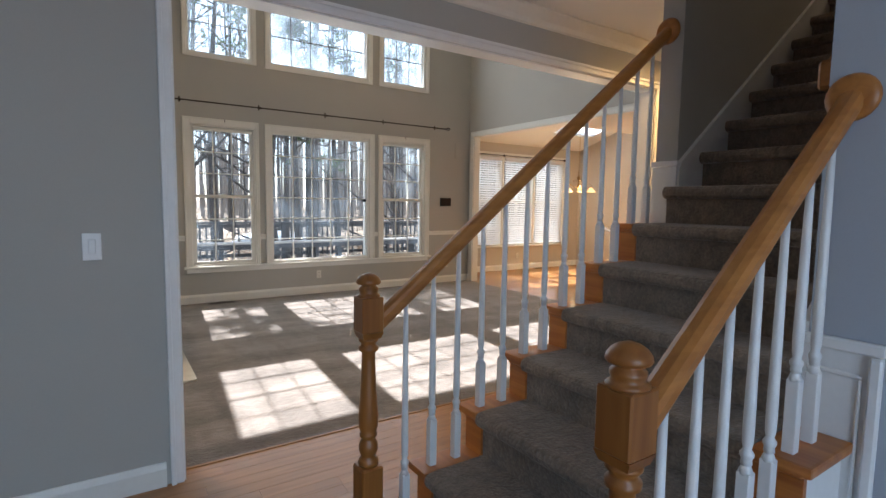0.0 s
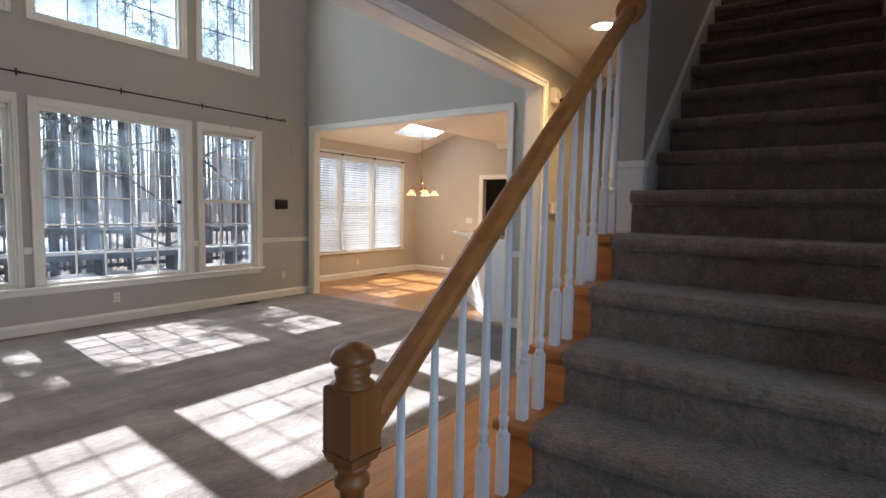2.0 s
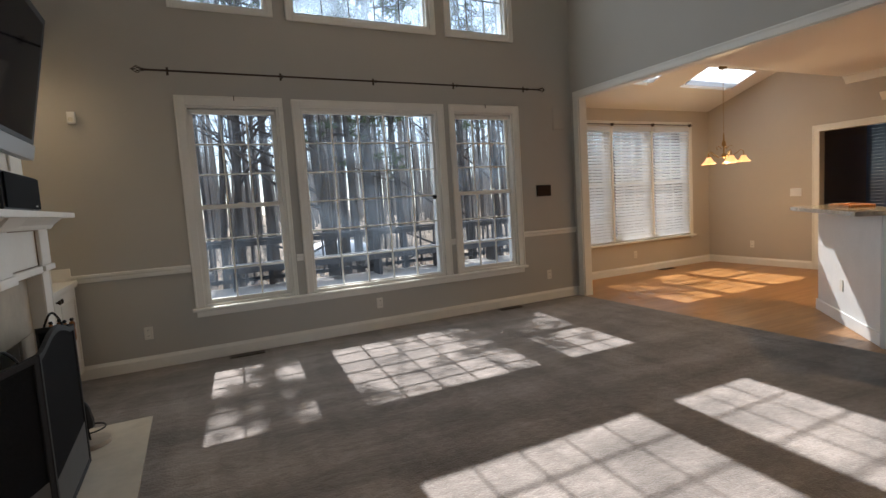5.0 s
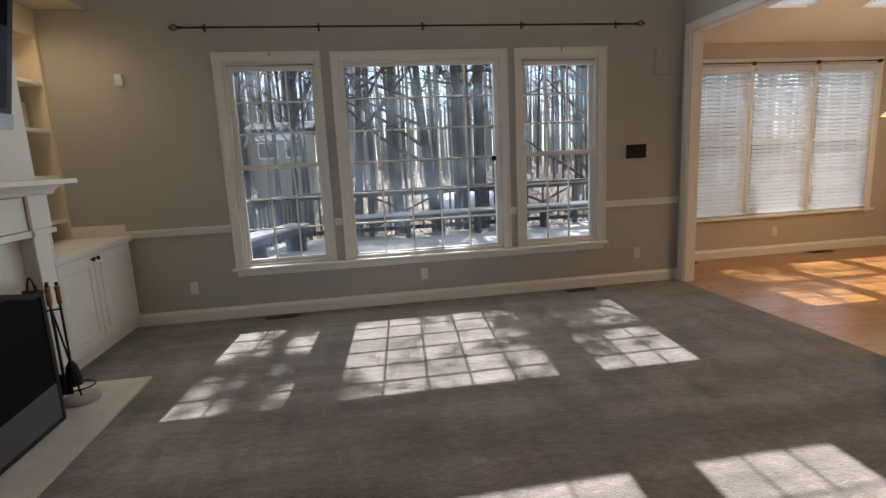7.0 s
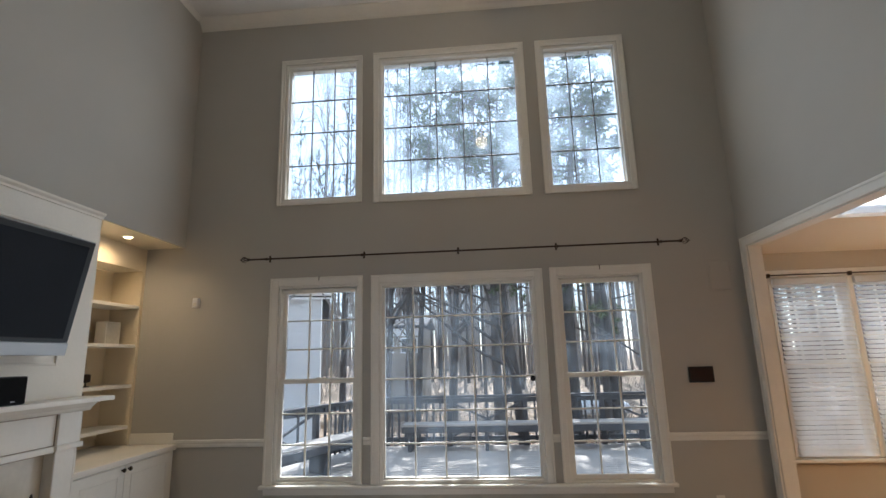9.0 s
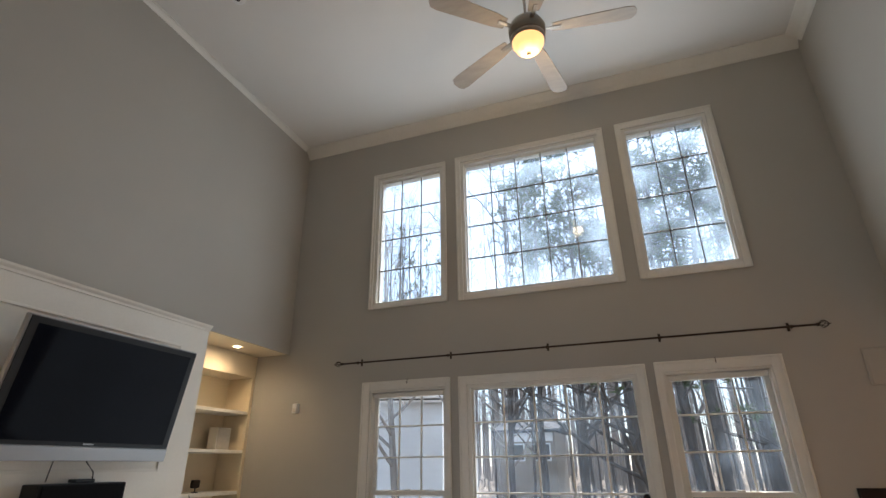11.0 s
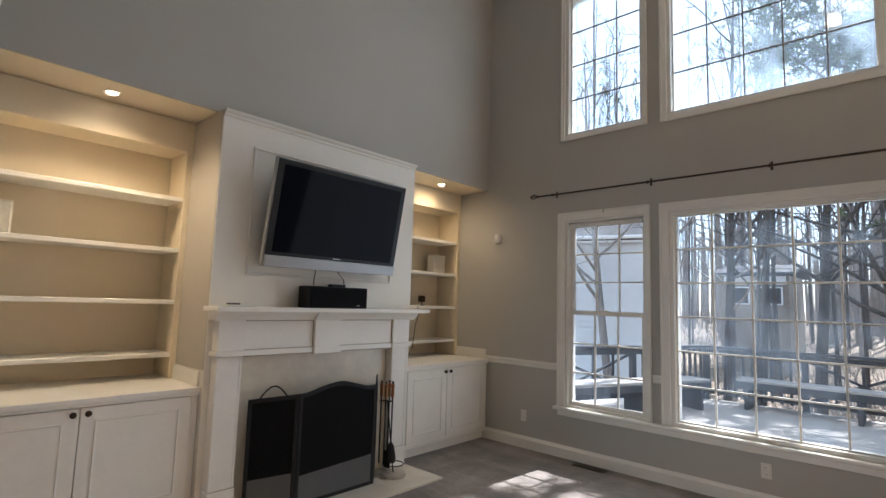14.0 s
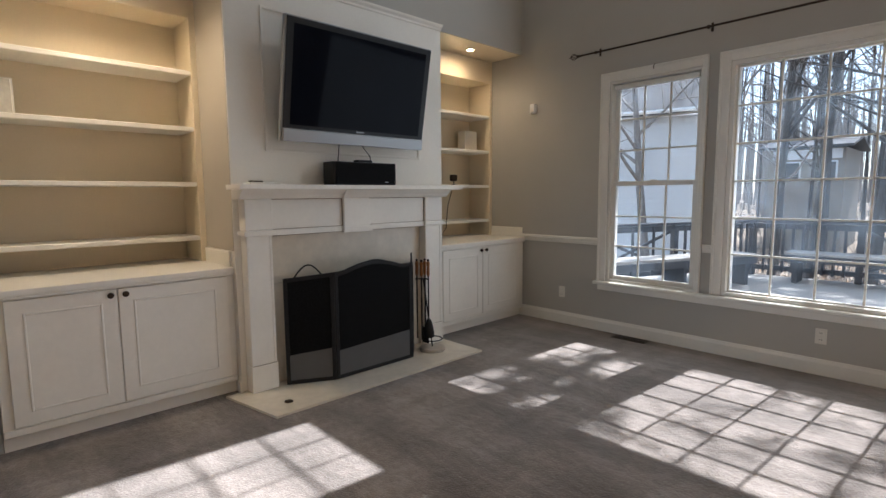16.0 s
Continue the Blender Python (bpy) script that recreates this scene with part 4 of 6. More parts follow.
part("frieze_rail", box((LX - 0.01, 4.585, 1.085), (LX + 0.016, 5.115, 1.125), 0.008, 2), CAB, mantel)
part("frieze_rail", box((LX - 0.01, 5.385, 1.085), (LX + 0.016, 5.935, 1.125), 0.008, 2), CAB, mantel)
part("centre_block", box((LX - 0.01, 5.13, 1.075), (LX + 0.02, 5.37, 1.335), 0.004), CAB, mantel)
part("centre_block_foot", box((LX - 0.01, 5.12, 1.075), (LX + 0.035, 5.38, 1.12), 0.008, 2), CAB, mantel)
cp = [(FX + 0.0015, 1.335), (LX + 0.02, 1.335), (LX + 0.03, 1.345), (LX + 0.038, 1.36), (LX + 0.07, 1.385), (LX + 0.085, 1.398), (FX + 0.0015, 1.398)]
part("crown_moulding", prism(cp, 4.34, 6.21, "y"), CAB, mantel)
part("crown_block", prism([(LX + 0.02, 1.335), (LX + 0.05, 1.336), (LX + 0.06, 1.35), (LX + 0.10, 1.397), (LX + 0.02, 1.397)], 5.11, 5.39, "y"), CAB, mantel)
part("shelf_board", box((FX + 0.0015, 4.30, 1.398), (0.19, 6.295, 1.430), 0.006, 2), CAB, mantel)

# dark grime in the joints of the worn paint
for lo, hi in (((LX - 0.009, 5.126, 1.125), (LX - 0.002, 5.1296, 1.334)), ((LX - 0.009, 5.3705, 1.125), (LX - 0.004, 5.374, 1.334)),
               ((LX - 0.009, 4.566, 1.127), (LX - 0.004, 4.569, 1.334)), ((LX - 0.009, 5.951, 1.127), (LX - 0.004, 5.954, 1.334)),
               ((LX - 0.0095, 4.57, 1.1255), (LX - 0.002, 5.12, 1.1285)), ((LX - 0.0095, 5.38, 1.1255), (LX - 0.002, 5.95, 1.1285)),
               ((LX - 0.006, 4.57, 1.0815), (LX + 0.010, 5.95, 1.0848)), ((LX + 0.002, 4.385, 0.2005), (LX + 0.0055, 4.555, 0.203)),
               ((LX + 0.002, 5.965, 0.2005), (LX + 0.0055, 6.145, 0.203)), ((LX - 0.0095, 4.57, 1.330), (LX + 0.012, 5.12, 1.3345)), ((LX - 0.0095, 5.38, 1.330), (LX + 0.012, 5.95, 1.3345))):
    part("grimy_joint", box(lo, hi), GRIME, mantel, "thin line of brown grime")

# television on a tilted bracket
tvm = thing("television", "large black flat television with a silver frame, tilted forward", "television")
T = Matrix.Translation((0.145, 5.265, 2.12)) @ pose(0, 0, 0, 0, 10.5, 0)
part("body", box((-0.055, -0.62, -0.36), (0.006, 0.62, 0.40), 0.01, 1, T), BLACK, tvm)
part("silver_edge", box((-0.03, -0.632, -0.40), (0.012, 0.632, 0.405), 0.005, 1, T), SILVER, tvm, "thin silver frame")
part("bezel", box((0.0125, -0.622, -0.31), (0.019, 0.622, 0.396), 0.002, 1, T), BLACK, tvm, "black bezel")
part("screen", box((0.0195, -0.572, -0.285), (0.022, 0.572, 0.358), 0.0, 1, T), SCREEN, tvm, "dark glossy screen")
part("speaker_bar", box((0.0125, -0.622, -0.398), (0.030, 0.622, -0.313), 0.008, 2, T), SILVER, tvm, "silver speaker strip")
part("logo_bar", box((0.0195, -0.035, -0.301), (0.0215, 0.035, -0.292), 0, 1, T), SILVER, tvm)
part("mount_plate", box((-0.039, 5.0, 1.95), (0.0, 5.4, 2.3), 0.004), IRON, tvm)
part("mount_arm", box((0.0, 5.1, 2.05), (0.10, 5.3, 2.2), 0.004), IRON, tvm)
bm = bmesh.new()
for a, b, c, d in ((4.58, 4.598, 1.66, 2.62), (5.962, 5.98, 1.66, 2.62), (4.598, 5.962, 1.66, 1.678), (4.598, 5.962, 2.602, 2.62)):
    add_box(bm, (FX + 0.001, a, c), (FX + 0.014, b, d), 0.003)
setting("panel_moulding", bm, CHIMNEY, "thin white panel moulding behind the television")
spk = thing("centre_speaker", "black cloth covered centre speaker on the mantel", "speaker")
part("cabinet", box((0.02, 4.99, 1.431), (0.168, 5.555, 1.60), 0.012, 2), BLACK, spk)
part("grille", box((0.1685, 5.005, 1.44), (0.179, 5.54, 1.592), 0.008, 2), MESH, spk, "black fabric grille")
part("badge", box((0.1795, 5.44, 1.45), (0.181, 5.47, 1.457)), SILVER, spk)
rem = thing("small_receiver", "small black box on top of the speaker", "sensor box")
part("shell", box((0.03, 5.25, 1.601), (0.10, 5.38, 1.622), 0.004), BLACK, rem)
cab = thing("speaker_cable", "thin black cables hanging under the television", "cable")
part("cable", tube([(0.0, 5.12, 1.95), (0.03, 5.13, 1.75), (0.02, 5.12, 1.61)], 0.004), BLACK, cab)
part("cable", tube([(0.0, 5.30, 1.95), (0.05, 5.33, 1.72), (0.04, 5.40, 1.66), (0.02, 5.42, 1.60)], 0.004), BLACK, cab)
bk = thing("booklet", "thin cream booklet lying on the mantel shelf", "booklet")
part("pages", box((0.01, 4.40, 1.4305), (0.13, 4.60, 1.445), 0.003), CREAM, bk)
rc = thing("remote_control", "small dark remote lying on a booklet on the mantel", "remote control")
part("shell", box((0.06, 4.41, 1.4455), (0.09, 4.50, 1.456), 0.004), BRONZE, rc)

# fire screen
fs = thing("fire_screen", "black three panel fireplace screen with arched handles", "fire screen")


def screen_panel(p, q, h0, h1, arch, solid):
    p, q = Vector((*p, 0)), Vector((*q, 0))
    L = (q - p).length
    ang = math.degrees(math.atan2(q.y - p.y, q.x - p.x))
    m = Matrix.Translation((p.x, p.y, 0.018)) @ pose(0, 0, 0, 0, 0, ang)
    N = 14

    def top(u):
        return h0 + (h1 - h0) * u + arch * math.sin(math.pi * min(max((u - 0.10) / 0.76, 0.0), 1.0))
    fb = bmesh.new()
    w = 0.028
    add_box(fb, (0, -0.010, 0), (w, 0.010, h0), 0.003)
    add_box(fb, (L - w, -0.010, 0), (L, 0.010, h1), 0.003)
    add_box(fb, (w, -0.010, 0.0), (L - w, 0.010, w), 0.003)
    for k in range(N):
        u0, u1 = k / N, (k + 1) / N
        add_prism(fb, [(u0 * L, top(u0) - w), (u1 * L, top(u1) - w), (u1 * L, top(u1)), (u0 * L, top(u0))], -0.010, 0.010, "y")
    fb.transform(m)
    fr = part("frame", fb, IRON, fs)
    mb = bmesh.new()
    zs = solid
    pts = [(w * 0.7, w * 0.7), (L - w * 0.7, w * 0.7)] + [(w * 0.7 + (L - 1.4 * w) * (1 - k / N), top(1 - k / N) - w * 0.6) for k in range(N + 1)]
    add_prism(mb, pts, -0.003, 0.003, "y")
    mb.transform(m)
    part("wire_mesh", mb, MESH, fs, "fine black wire mesh")
    cb = bmesh.new()
    add_prism(cb, [(w, w), (L - w, w), (L - w, zs), (w, zs - 0.03)], -0.006, -0.0035, "y")
    cb.transform(m)
    part("lower_plate", cb, SILVERDARK, fs, "grey mesh strip near the bottom")


P = [(0.06, 4.62), (0.22, 4.93), (0.22, 5.65), (0.02, 5.83)]
screen_panel(P[0], P[1], 0.76, 0.79, 0.0, 0.24)
screen_panel(P[1], P[2], 0.79, 0.79, 0.055, 0.24)
screen_panel(P[2], P[3], 0.79, 0.76, 0.0, 0.24)
for (a, b), z in (((P[0], P[1]), 0.775), ((P[2], P[3]), 0.775)):
    pts = []
    for k in range(9):
        u = 0.22 + 0.56 * k / 8
        pts.append((a[0] + (b[0] - a[0]) * u, a[1] + (b[1] - a[1]) * u, 0.01 + z + 0.085 * math.sin(math.pi * k / 8)))
    part("handle", tube(pts, 0.006), IRON, fs, "arched iron handle")
pts = [(0.222, 5.08 + 0.41 * k / 10, 0.805 + 0.06 * math.sin(math.pi * k / 10)) for k in range(11)]
part("handle", tube(pts, 0.006), IRON, fs, "arched iron handle")

# fire tools
ft = thing("fireplace_tool_set", "black iron fire tools with wooden handles on a round stand", "fireplace tools", at=(0.19, 5.905, 0.016))
part("base", lathe([(0.105, 0), (0.11, 0.01), (0.105, 0.028), (0.02, 0.032)], seg=24), BLADE, ft, "round wooden base")
ring = [(0.085 * math.cos(2 * math.pi * k / 20), 0.085 * math.sin(2 * math.pi * k / 20), 0.10) for k in range(21)]
part("base_ring", tube(ring, 0.005), IRON, ft)
part("pole", tube([(0, 0, 0.03), (-0.05, -0.05, 0.62)], 0.006), IRON, ft)
part("rack", tube([(-0.11, -0.09, 0.62), (-0.05, -0.05, 0.625), (-0.01, -0.02, 0.62)], 0.006), IRON, ft)
part("rack", tube([(-0.08, 0.0, 0.62), (-0.05, -0.05, 0.625), (-0.03, -0.09, 0.62)], 0.006), IRON, ft)
for (dx, dy), kind_ in (((-0.10, -0.08), "poker"), ((-0.01, -0.03), "brush"), ((-0.075, -0.01), "shovel"), ((-0.035, -0.085), "tongs")):
    t = part(kind_, tube([(dx, dy, 0.10 if kind_ != "brush" else 0.25), (dx, dy, 0.66)], 0.007), IRON, ft)
    part("grip", lathe([(0.008, 0), (0.014, 0.015), (0.013, 0.08), (0.016, 0.11), (0.009, 0.125)], dx, dy, 0.65, 10), OAK_POST, t, "turned wooden grip", smooth=True)
    part("tip", lathe([(0.006, 0), (0.012, 0.008), (0.006, 0.018)], dx, dy, 0.775, 10), BLACK, t)
    if kind_ == "brush":
        part("bristles", lathe([(0.045, 0), (0.048, 0.04), (0.03, 0.13), (0.012, 0.16)], dx, dy, 0.12, 12), BLACK, t, "black bristles")
    if kind_ == "shovel":
        part("blade", box((dx - 0.04, dy - 0.006, 0.05), (dx + 0.04, dy + 0.006, 0.19), 0.005), IRON, t)

# ---- niches with shelves and cabinets ----
SFX = -0.55


def niche(y0, y1, knob_mid, tag, end_return):
    unit = thing("bookcase", "cream painted built in bookcase, " + tag, "bookcase")
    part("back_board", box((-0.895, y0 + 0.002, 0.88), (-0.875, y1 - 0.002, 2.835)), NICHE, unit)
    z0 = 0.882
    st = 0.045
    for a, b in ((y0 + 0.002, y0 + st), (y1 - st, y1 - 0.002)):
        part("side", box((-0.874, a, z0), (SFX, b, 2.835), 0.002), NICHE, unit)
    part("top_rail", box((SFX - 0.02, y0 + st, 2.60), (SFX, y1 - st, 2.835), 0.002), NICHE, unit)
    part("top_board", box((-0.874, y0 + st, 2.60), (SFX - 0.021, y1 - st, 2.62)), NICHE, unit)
    for z in (1.07, 1.46, 1.85, 2.24):
        part("shelf", box((-0.874, y0 + st + 0.001, z - 0.032), (SFX - 0.004, y1 - st - 0.001, z), 0.004), CAB, unit)
    ctr = thing("countertop", "cream painted cabinet top with a raised edge", "countertop")
    part("top", box((-0.894, y0 + 0.003, 0.845), (-0.058, y1 - 0.003, 0.88), 0.008, 2), CAB, ctr)
    ys = (y0 + 0.003, y0 + 0.02) if end_return < 0 else (y1 - 0.02, y1 - 0.003)
    part("side_upstand", box((SFX + 0.002, ys[0], 0.88), (-0.10, ys[1], 0.985), 0.004), CAB, ctr)
    part("front_moulding", box((-0.078, y0 + 0.003, 0.828), (-0.064, y1 - 0.003, 0.845), 0.004), CAB, ctr)
    cabn = thing("base_cabinet", "white painted base cabinet with two framed doors, " + tag, "cabinet")
    part("body", box((-0.894, y0 + 0.003, 0.10), (-0.096, y1 - 0.003, 0.828)), CAB, cabn)
    part("toe_board", box((-0.894, y0 + 0.003, 0.0), (-0.13, y1 - 0.003, 0.10)), CAB, cabn)
    part("base_rail", box((-0.129, y0 + 0.003, 0.085), (-0.088, y1 - 0.003, 0.128), 0.004), CAB, cabn)
    a0, a1 = y0 + 0.05, y1 - 0.05
    mid = knob_mid
    for k, (a, b) in enumerate(((a0, mid - 0.003), (mid + 0.003, a1))):
        d = part("door", box((-0.0955, a, 0.135), (-0.078, b, 0.822), 0.003), CAB, cabn, "white framed cabinet door")
        f = 0.075
        bm = bmesh.new()
        for c in ((a + f, a + f + 0.012, 0.135 + f, 0.822 - f), (b - f - 0.012, b - f, 0.135 + f, 0.822 - f), (a + f + 0.012, b - f - 0.012, 0.135 + f, 0.147 + f), (a + f + 0.012, b - f - 0.012, 0.81 - f, 0.822 - f)):
            add_box(bm, (-0.078, c[0], c[2]), (-0.071, c[1], c[3]), 0.003)
        part("door_moulding", bm, CAB, d)
        ky = (b - 0.035) if k == 0 else (a + 0.035)
        m = Matrix.Translation((-0.078, ky, 0.790)) @ pose(0, 0, 0, 0, 90, 0)
        part("knob", lathe([(0.007, 0), (0.006, 0.012), (0.017, 0.018), (0.018, 0.026), (0.012, 0.032)], m=m, seg=16), BRONZE, d, "dark bronze knob", smooth=True)


niche(3.10, 4.34, 3.66, "under a small downlight", 1)
niche(6.25, NY, 6.86, "beside the window wall", 1)
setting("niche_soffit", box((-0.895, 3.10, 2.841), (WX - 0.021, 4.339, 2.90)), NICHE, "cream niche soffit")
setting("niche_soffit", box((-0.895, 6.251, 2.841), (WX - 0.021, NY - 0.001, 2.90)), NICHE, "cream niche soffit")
strip("baseboard", base_profile(), "x", BY0, -1, -0.06, FX + 0.02, B_LABEL)
for y, x in ((3.72, -0.36), (6.98, -0.36)):
    dl = thing("recessed_light", "small lit recessed downlight with a cream ring", "recessed light", "niche downlights")
    part("ring", lathe([(0.05, -0.001), (0.052, -0.006), (0.046, -0.008), (0.036, -0.003)], x, y, 2.841, 24), CREAM, dl)
    part("lamp", lathe([(0.034, -0.006), (0.02, -0.012), (0.004, -0.014)], x, y, 2.84, 16), LENS, dl, "glowing lamp")
for y0, y1, x in ((3.145, 3.34, -0.72), (7.22, 7.44, -0.72)):
    b = thing("small_speaker", "small cream box speaker standing on a shelf", "speaker", "shelf speakers")
    part("cabinet", box((x - 0.06, y0, 1.8505), (x + 0.05, y1 - 0.02, 2.07), 0.008, 2), CREAM, b)
    part("front_grille", box((x + 0.0505, y0 + 0.01, 1.86), (x + 0.058, y1 - 0.03, 2.06), 0.003), REFL, b, "cream cloth front")
w = thing("webcam", "small dark round gadget on a thin stand", "gadget")
part("foot", lathe([(0.03, 0), (0.03, 0.006), (0.006, 0.01), (0.005, 0.04)], -0.68, 7.05, 1.4605, 14), BLACK, w)
part("head", box((-0.70, 7.00, 1.50), (-0.66, 7.09, 1.575), 0.018, 2), BRONZE, w)
c = thing("loose_cable", "thin black cable hanging down the shelves", "cable")
part("cable", tube([(-0.56, 6.86, 1.46), (-0.535, 6.87, 1.38), (-0.54, 6.82, 1.25), (-0.545, 6.80, 1.07), (-0.53, 6.78, 1.0), (-0.60, 6.75, 0.885)], 0.0035), BLACK, c)

# ---- curtain rod ----
rod = thing("curtain_rod", "long thin dark bronze curtain rod with cage finials", "curtain rod")
part("pole", tube([(0.62, 7.46, 2.665), (4.87, 7.46, 2.665)], 0.009, 8), BRONZE, rod)
for x, s in ((0.62, -1), (4.87, 1)):
    bm = bmesh.new()
    for k in range(6):
        a = math.pi * 2 * k / 6
        pts = []
        for j in range(7):
            u = j / 6
            r = 0.028 * math.sin(math.pi * u) + 0.002
            tw = a + u * 1.8
            pts.append((x + s * (0.015 + 0.075 * u), 7.46 + r * math.cos(tw), 2.665 + r * math.sin(tw)))
        add_tube(bm, pts, 0.0028, 4)
    add_tube(bm, [(x, 7.46, 2.665), (x + s * 0.018, 7.46, 2.665)], 0.014, 8)
    add_tube(bm, [(x + s * 0.085, 7.46, 2.665), (x + s * 0.105, 7.46, 2.665)], [0.007, 0.002], 6)
    part("finial", bm, BRONZE, rod, "twisted cage finial")
for x in (0.80, 1.79, 2.75, 3.72, 4.70):
    bm = tube([(x, 7.548, 2.68), (x, 7.50, 2.675), (x, 7.46, 2.652)], 0.006)
    add_box(bm, (x - 0.01, 7.542, 2.645), (x + 0.01, 7.549, 2.715), 0.002)
    add_tube(bm, [(x - 0.008, 7.46, 2.665), (x + 0.008, 7.46, 2.665)], 0.014, 10)
    part("bracket", bm, BRONZE, rod, "dark bronze wall bracket")
for x, y in ((1.335, 7.52), (4.115, 7.52)):
    hk = thing("window_hook", "tiny dark hook on the window casing", "hook", "window hooks")
    part("hook", tube([(x, y, 2.475), (x, y - 0.015, 2.45), (x, y - 0.01, 2.43)], 0.004), BRONZE, hk)


# ---- small wall things ----
def outlet(x, y, z, axis, group="wall outlets"):
    rz = {"n": 0, "e": -90, "s": 180, "w": 90}[axis]
    e = thing("wall_outlet", "cream duplex wall outlet low on the wall", "wall outlet", group, (x, y, z), rz)
    p = part("cover_plate", box((-0.036, -0.007, -0.058), (0.036, -0.001, 0.058), 0.003), CREAM, e)
    for s in (-0.025, 0.025):
        q = part("socket", box((-0.016, -0.010, s - 0.014), (0.016, -0.0071, s + 0.014), 0.004), CREAM, e)
        part("slot", box((-0.008, -0.0108, s - 0.004), (-0.005, -0.0101, s + 0.006)), BLACK, q)
        part("slot", box((0.005, -0.0108, s - 0.004), (0.008, -0.0101, s + 0.006)), BLACK, q)
    return e


outlet(0.42, NY, 0.33, "n")
outlet(2.64, NY, 0.29, "n")
outlet(4.98, NY, 0.33, "n")
outlet(9.20, 7.53, 0.34, "e")
outlet(7.35, 8.31, 0.30, "n")


def switch(x, y, z, rz, gang, label):
    e = thing("light_switch", label, "light switch", "", (x, y, z), rz)
    w = 0.036 + 0.023 * (gang - 1)
    part("cover_plate", box((-w, -0.007, -0.06), (w, -0.001, 0.06), 0.003), WHITE, e)
    for k in range(gang):
        cx = (k - (gang - 1) / 2) * 0.046
        part("rocker", box((cx - 0.015, -0.012, -0.033), (cx + 0.015, -0.0071, 0.033), 0.003), WHITE, e)


switch(-0.10, SH, 1.18, 0, 1, "white single rocker switch on a grey wall")
switch(9.20, 6.85, 1.17, -90, 3, "cream triple switch plate beside a doorway")
kp = thing("control_panel", "small black wall mounted control panel", "control panel")
part("frame", box((4.835, NY - 0.022, 1.35), (5.055, NY - 0.001, 1.492), 0.004), BLACK, kp)
part("screen", box((4.847, NY - 0.024, 1.362), (5.043, NY - 0.0221, 1.48)), COPPER, kp, "dark glossy glass")
ms = thing("motion_sensor", "small white motion sensor high on the wall", "motion sensor")
part("shell", box((0.015, NY - 0.05, 2.20), (0.075, NY - 0.001, 2.30), 0.012, 2), WHITE, ms)
part("lens", box((0.028, NY - 0.056, 2.215), (0.062, NY - 0.0501, 2.25), 0.004), CREAM, ms)
sp = thing("wall_speaker", "square wall coloured flush speaker grille", "speaker")
part("frame", box((5.13, NY - 0.012, 2.19), (5.33, NY - 0.001, 2.47), 0.004), WALL, sp)
part("grille", box((5.142, NY - 0.015, 2.202), (5.318, NY - 0.0121, 2.458), 0.003), WALL, sp)
hk = thing("suction_cup", "small dark round suction cup stuck on the window", "suction cup")
part("disc", lathe([(0.026, 0), (0.026, 0.01), (0.012, 0.02)], m=Matrix.Translation((3.42, NY + 0.055, 1.42)) @ pose(0, 0, 0, 90, 0, 0), seg=14), BLACK, hk)


def vent(x, y, name="floor_vent"):
    e = thing(name, "dark slotted floor register beside the wall", "floor vent", "floor vents")
    part("frame", box((x - 0.16, y - 0.055, 0.002), (x + 0.16, y + 0.055, 0.009), 0.003), BRONZE, e)
    for k in range(12):
        xx = x - 0.14 + k * 0.0255
        part("slat", box((xx - 0.007, y - 0.04, 0.0095), (xx + 0.006, y + 0.04, 0.014)), BRONZE, e)


vent(1.23, 7.44)
vent(4.28, 7.44)
vent(6.0, 8.20)
vent(7.95, 8.20)
sb = thing("door_chime", "small brown box on the hall wall", "door chime")
part("shell", box((4.28, SH - 0.06, 2.26), (4.45, SH - 0.001, 2.38), 0.012, 2), BRONZE, sb)
sb = thing("alarm_strobe", "small white alarm strobe on the hall wall", "alarm strobe")
part("shell", box((4.08, SH - 0.05, 2.31), (4.16, SH - 0.001, 2.43), 0.01, 2), WHITE, sb)
part("lens", box((4.095, SH - 0.075, 2.34), (4.145, SH - 0.0501, 2.40), 0.01, 2), CREAM, sb)
sb = thing("thermostat", "small white thermostat on the hall wall", "thermostat")
part("shell", box((4.15, SH - 0.03, 1.38), (4.27, SH - 0.001, 1.47), 0.006, 2), WHITE, sb)
part("dial", box((4.18, SH - 0.036, 1.40), (4.24, SH - 0.0301, 1.45), 0.003), CREAM, sb)
hl = thing("hall_downlight", "round recessed downlight in the hall ceiling", "recessed light")
part("ring", lathe([(0.10, 0), (0.102, -0.006), (0.09, -0.009), (0.075, -0.003)], 3.77, 2.3, HALL_Z - 0.0005, 28), WHITE, hl)
part("lamp", lathe([(0.073, -0.004), (0.04, -0.010), (0.004, -0.012)], 3.77, 2.3, HALL_Z, 20), LENS, hl, "glowing lamp")

# ---- ceiling fan ----
FXC, FYC, FZ = 3.05, 5.90, 4.80
fan = thing("ceiling_fan", "ceiling fan with pale blades, nickel body and a glowing bowl light", "ceiling fan", at=(FXC, FYC, 0))
part("canopy", lathe([(0.02, -0.10), (0.045, -0.085), (0.07, -0.02), (0.07, 0)], 0, 0, TOP - 0.001, 20), NICKEL, fan, smooth=True)
part("downrod", lathe([(0.012, 0), (0.012, TOP - FZ - 0.30)], 0, 0, FZ + 0.22, 10), NICKEL, fan)
part("motor", lathe([(0.09, 0.02), (0.145, 0.04), (0.15, 0.10), (0.13, 0.15), (0.06, 0.19), (0.02, 0.23)], 0, 0, FZ, 28), NICKEL, fan, smooth=True)
part("light_ring", lathe([(0.13, -0.03), (0.14, -0.02), (0.14, 0.01), (0.11, 0.03)], 0, 0, FZ, 28), NICKEL, fan, smooth=True)
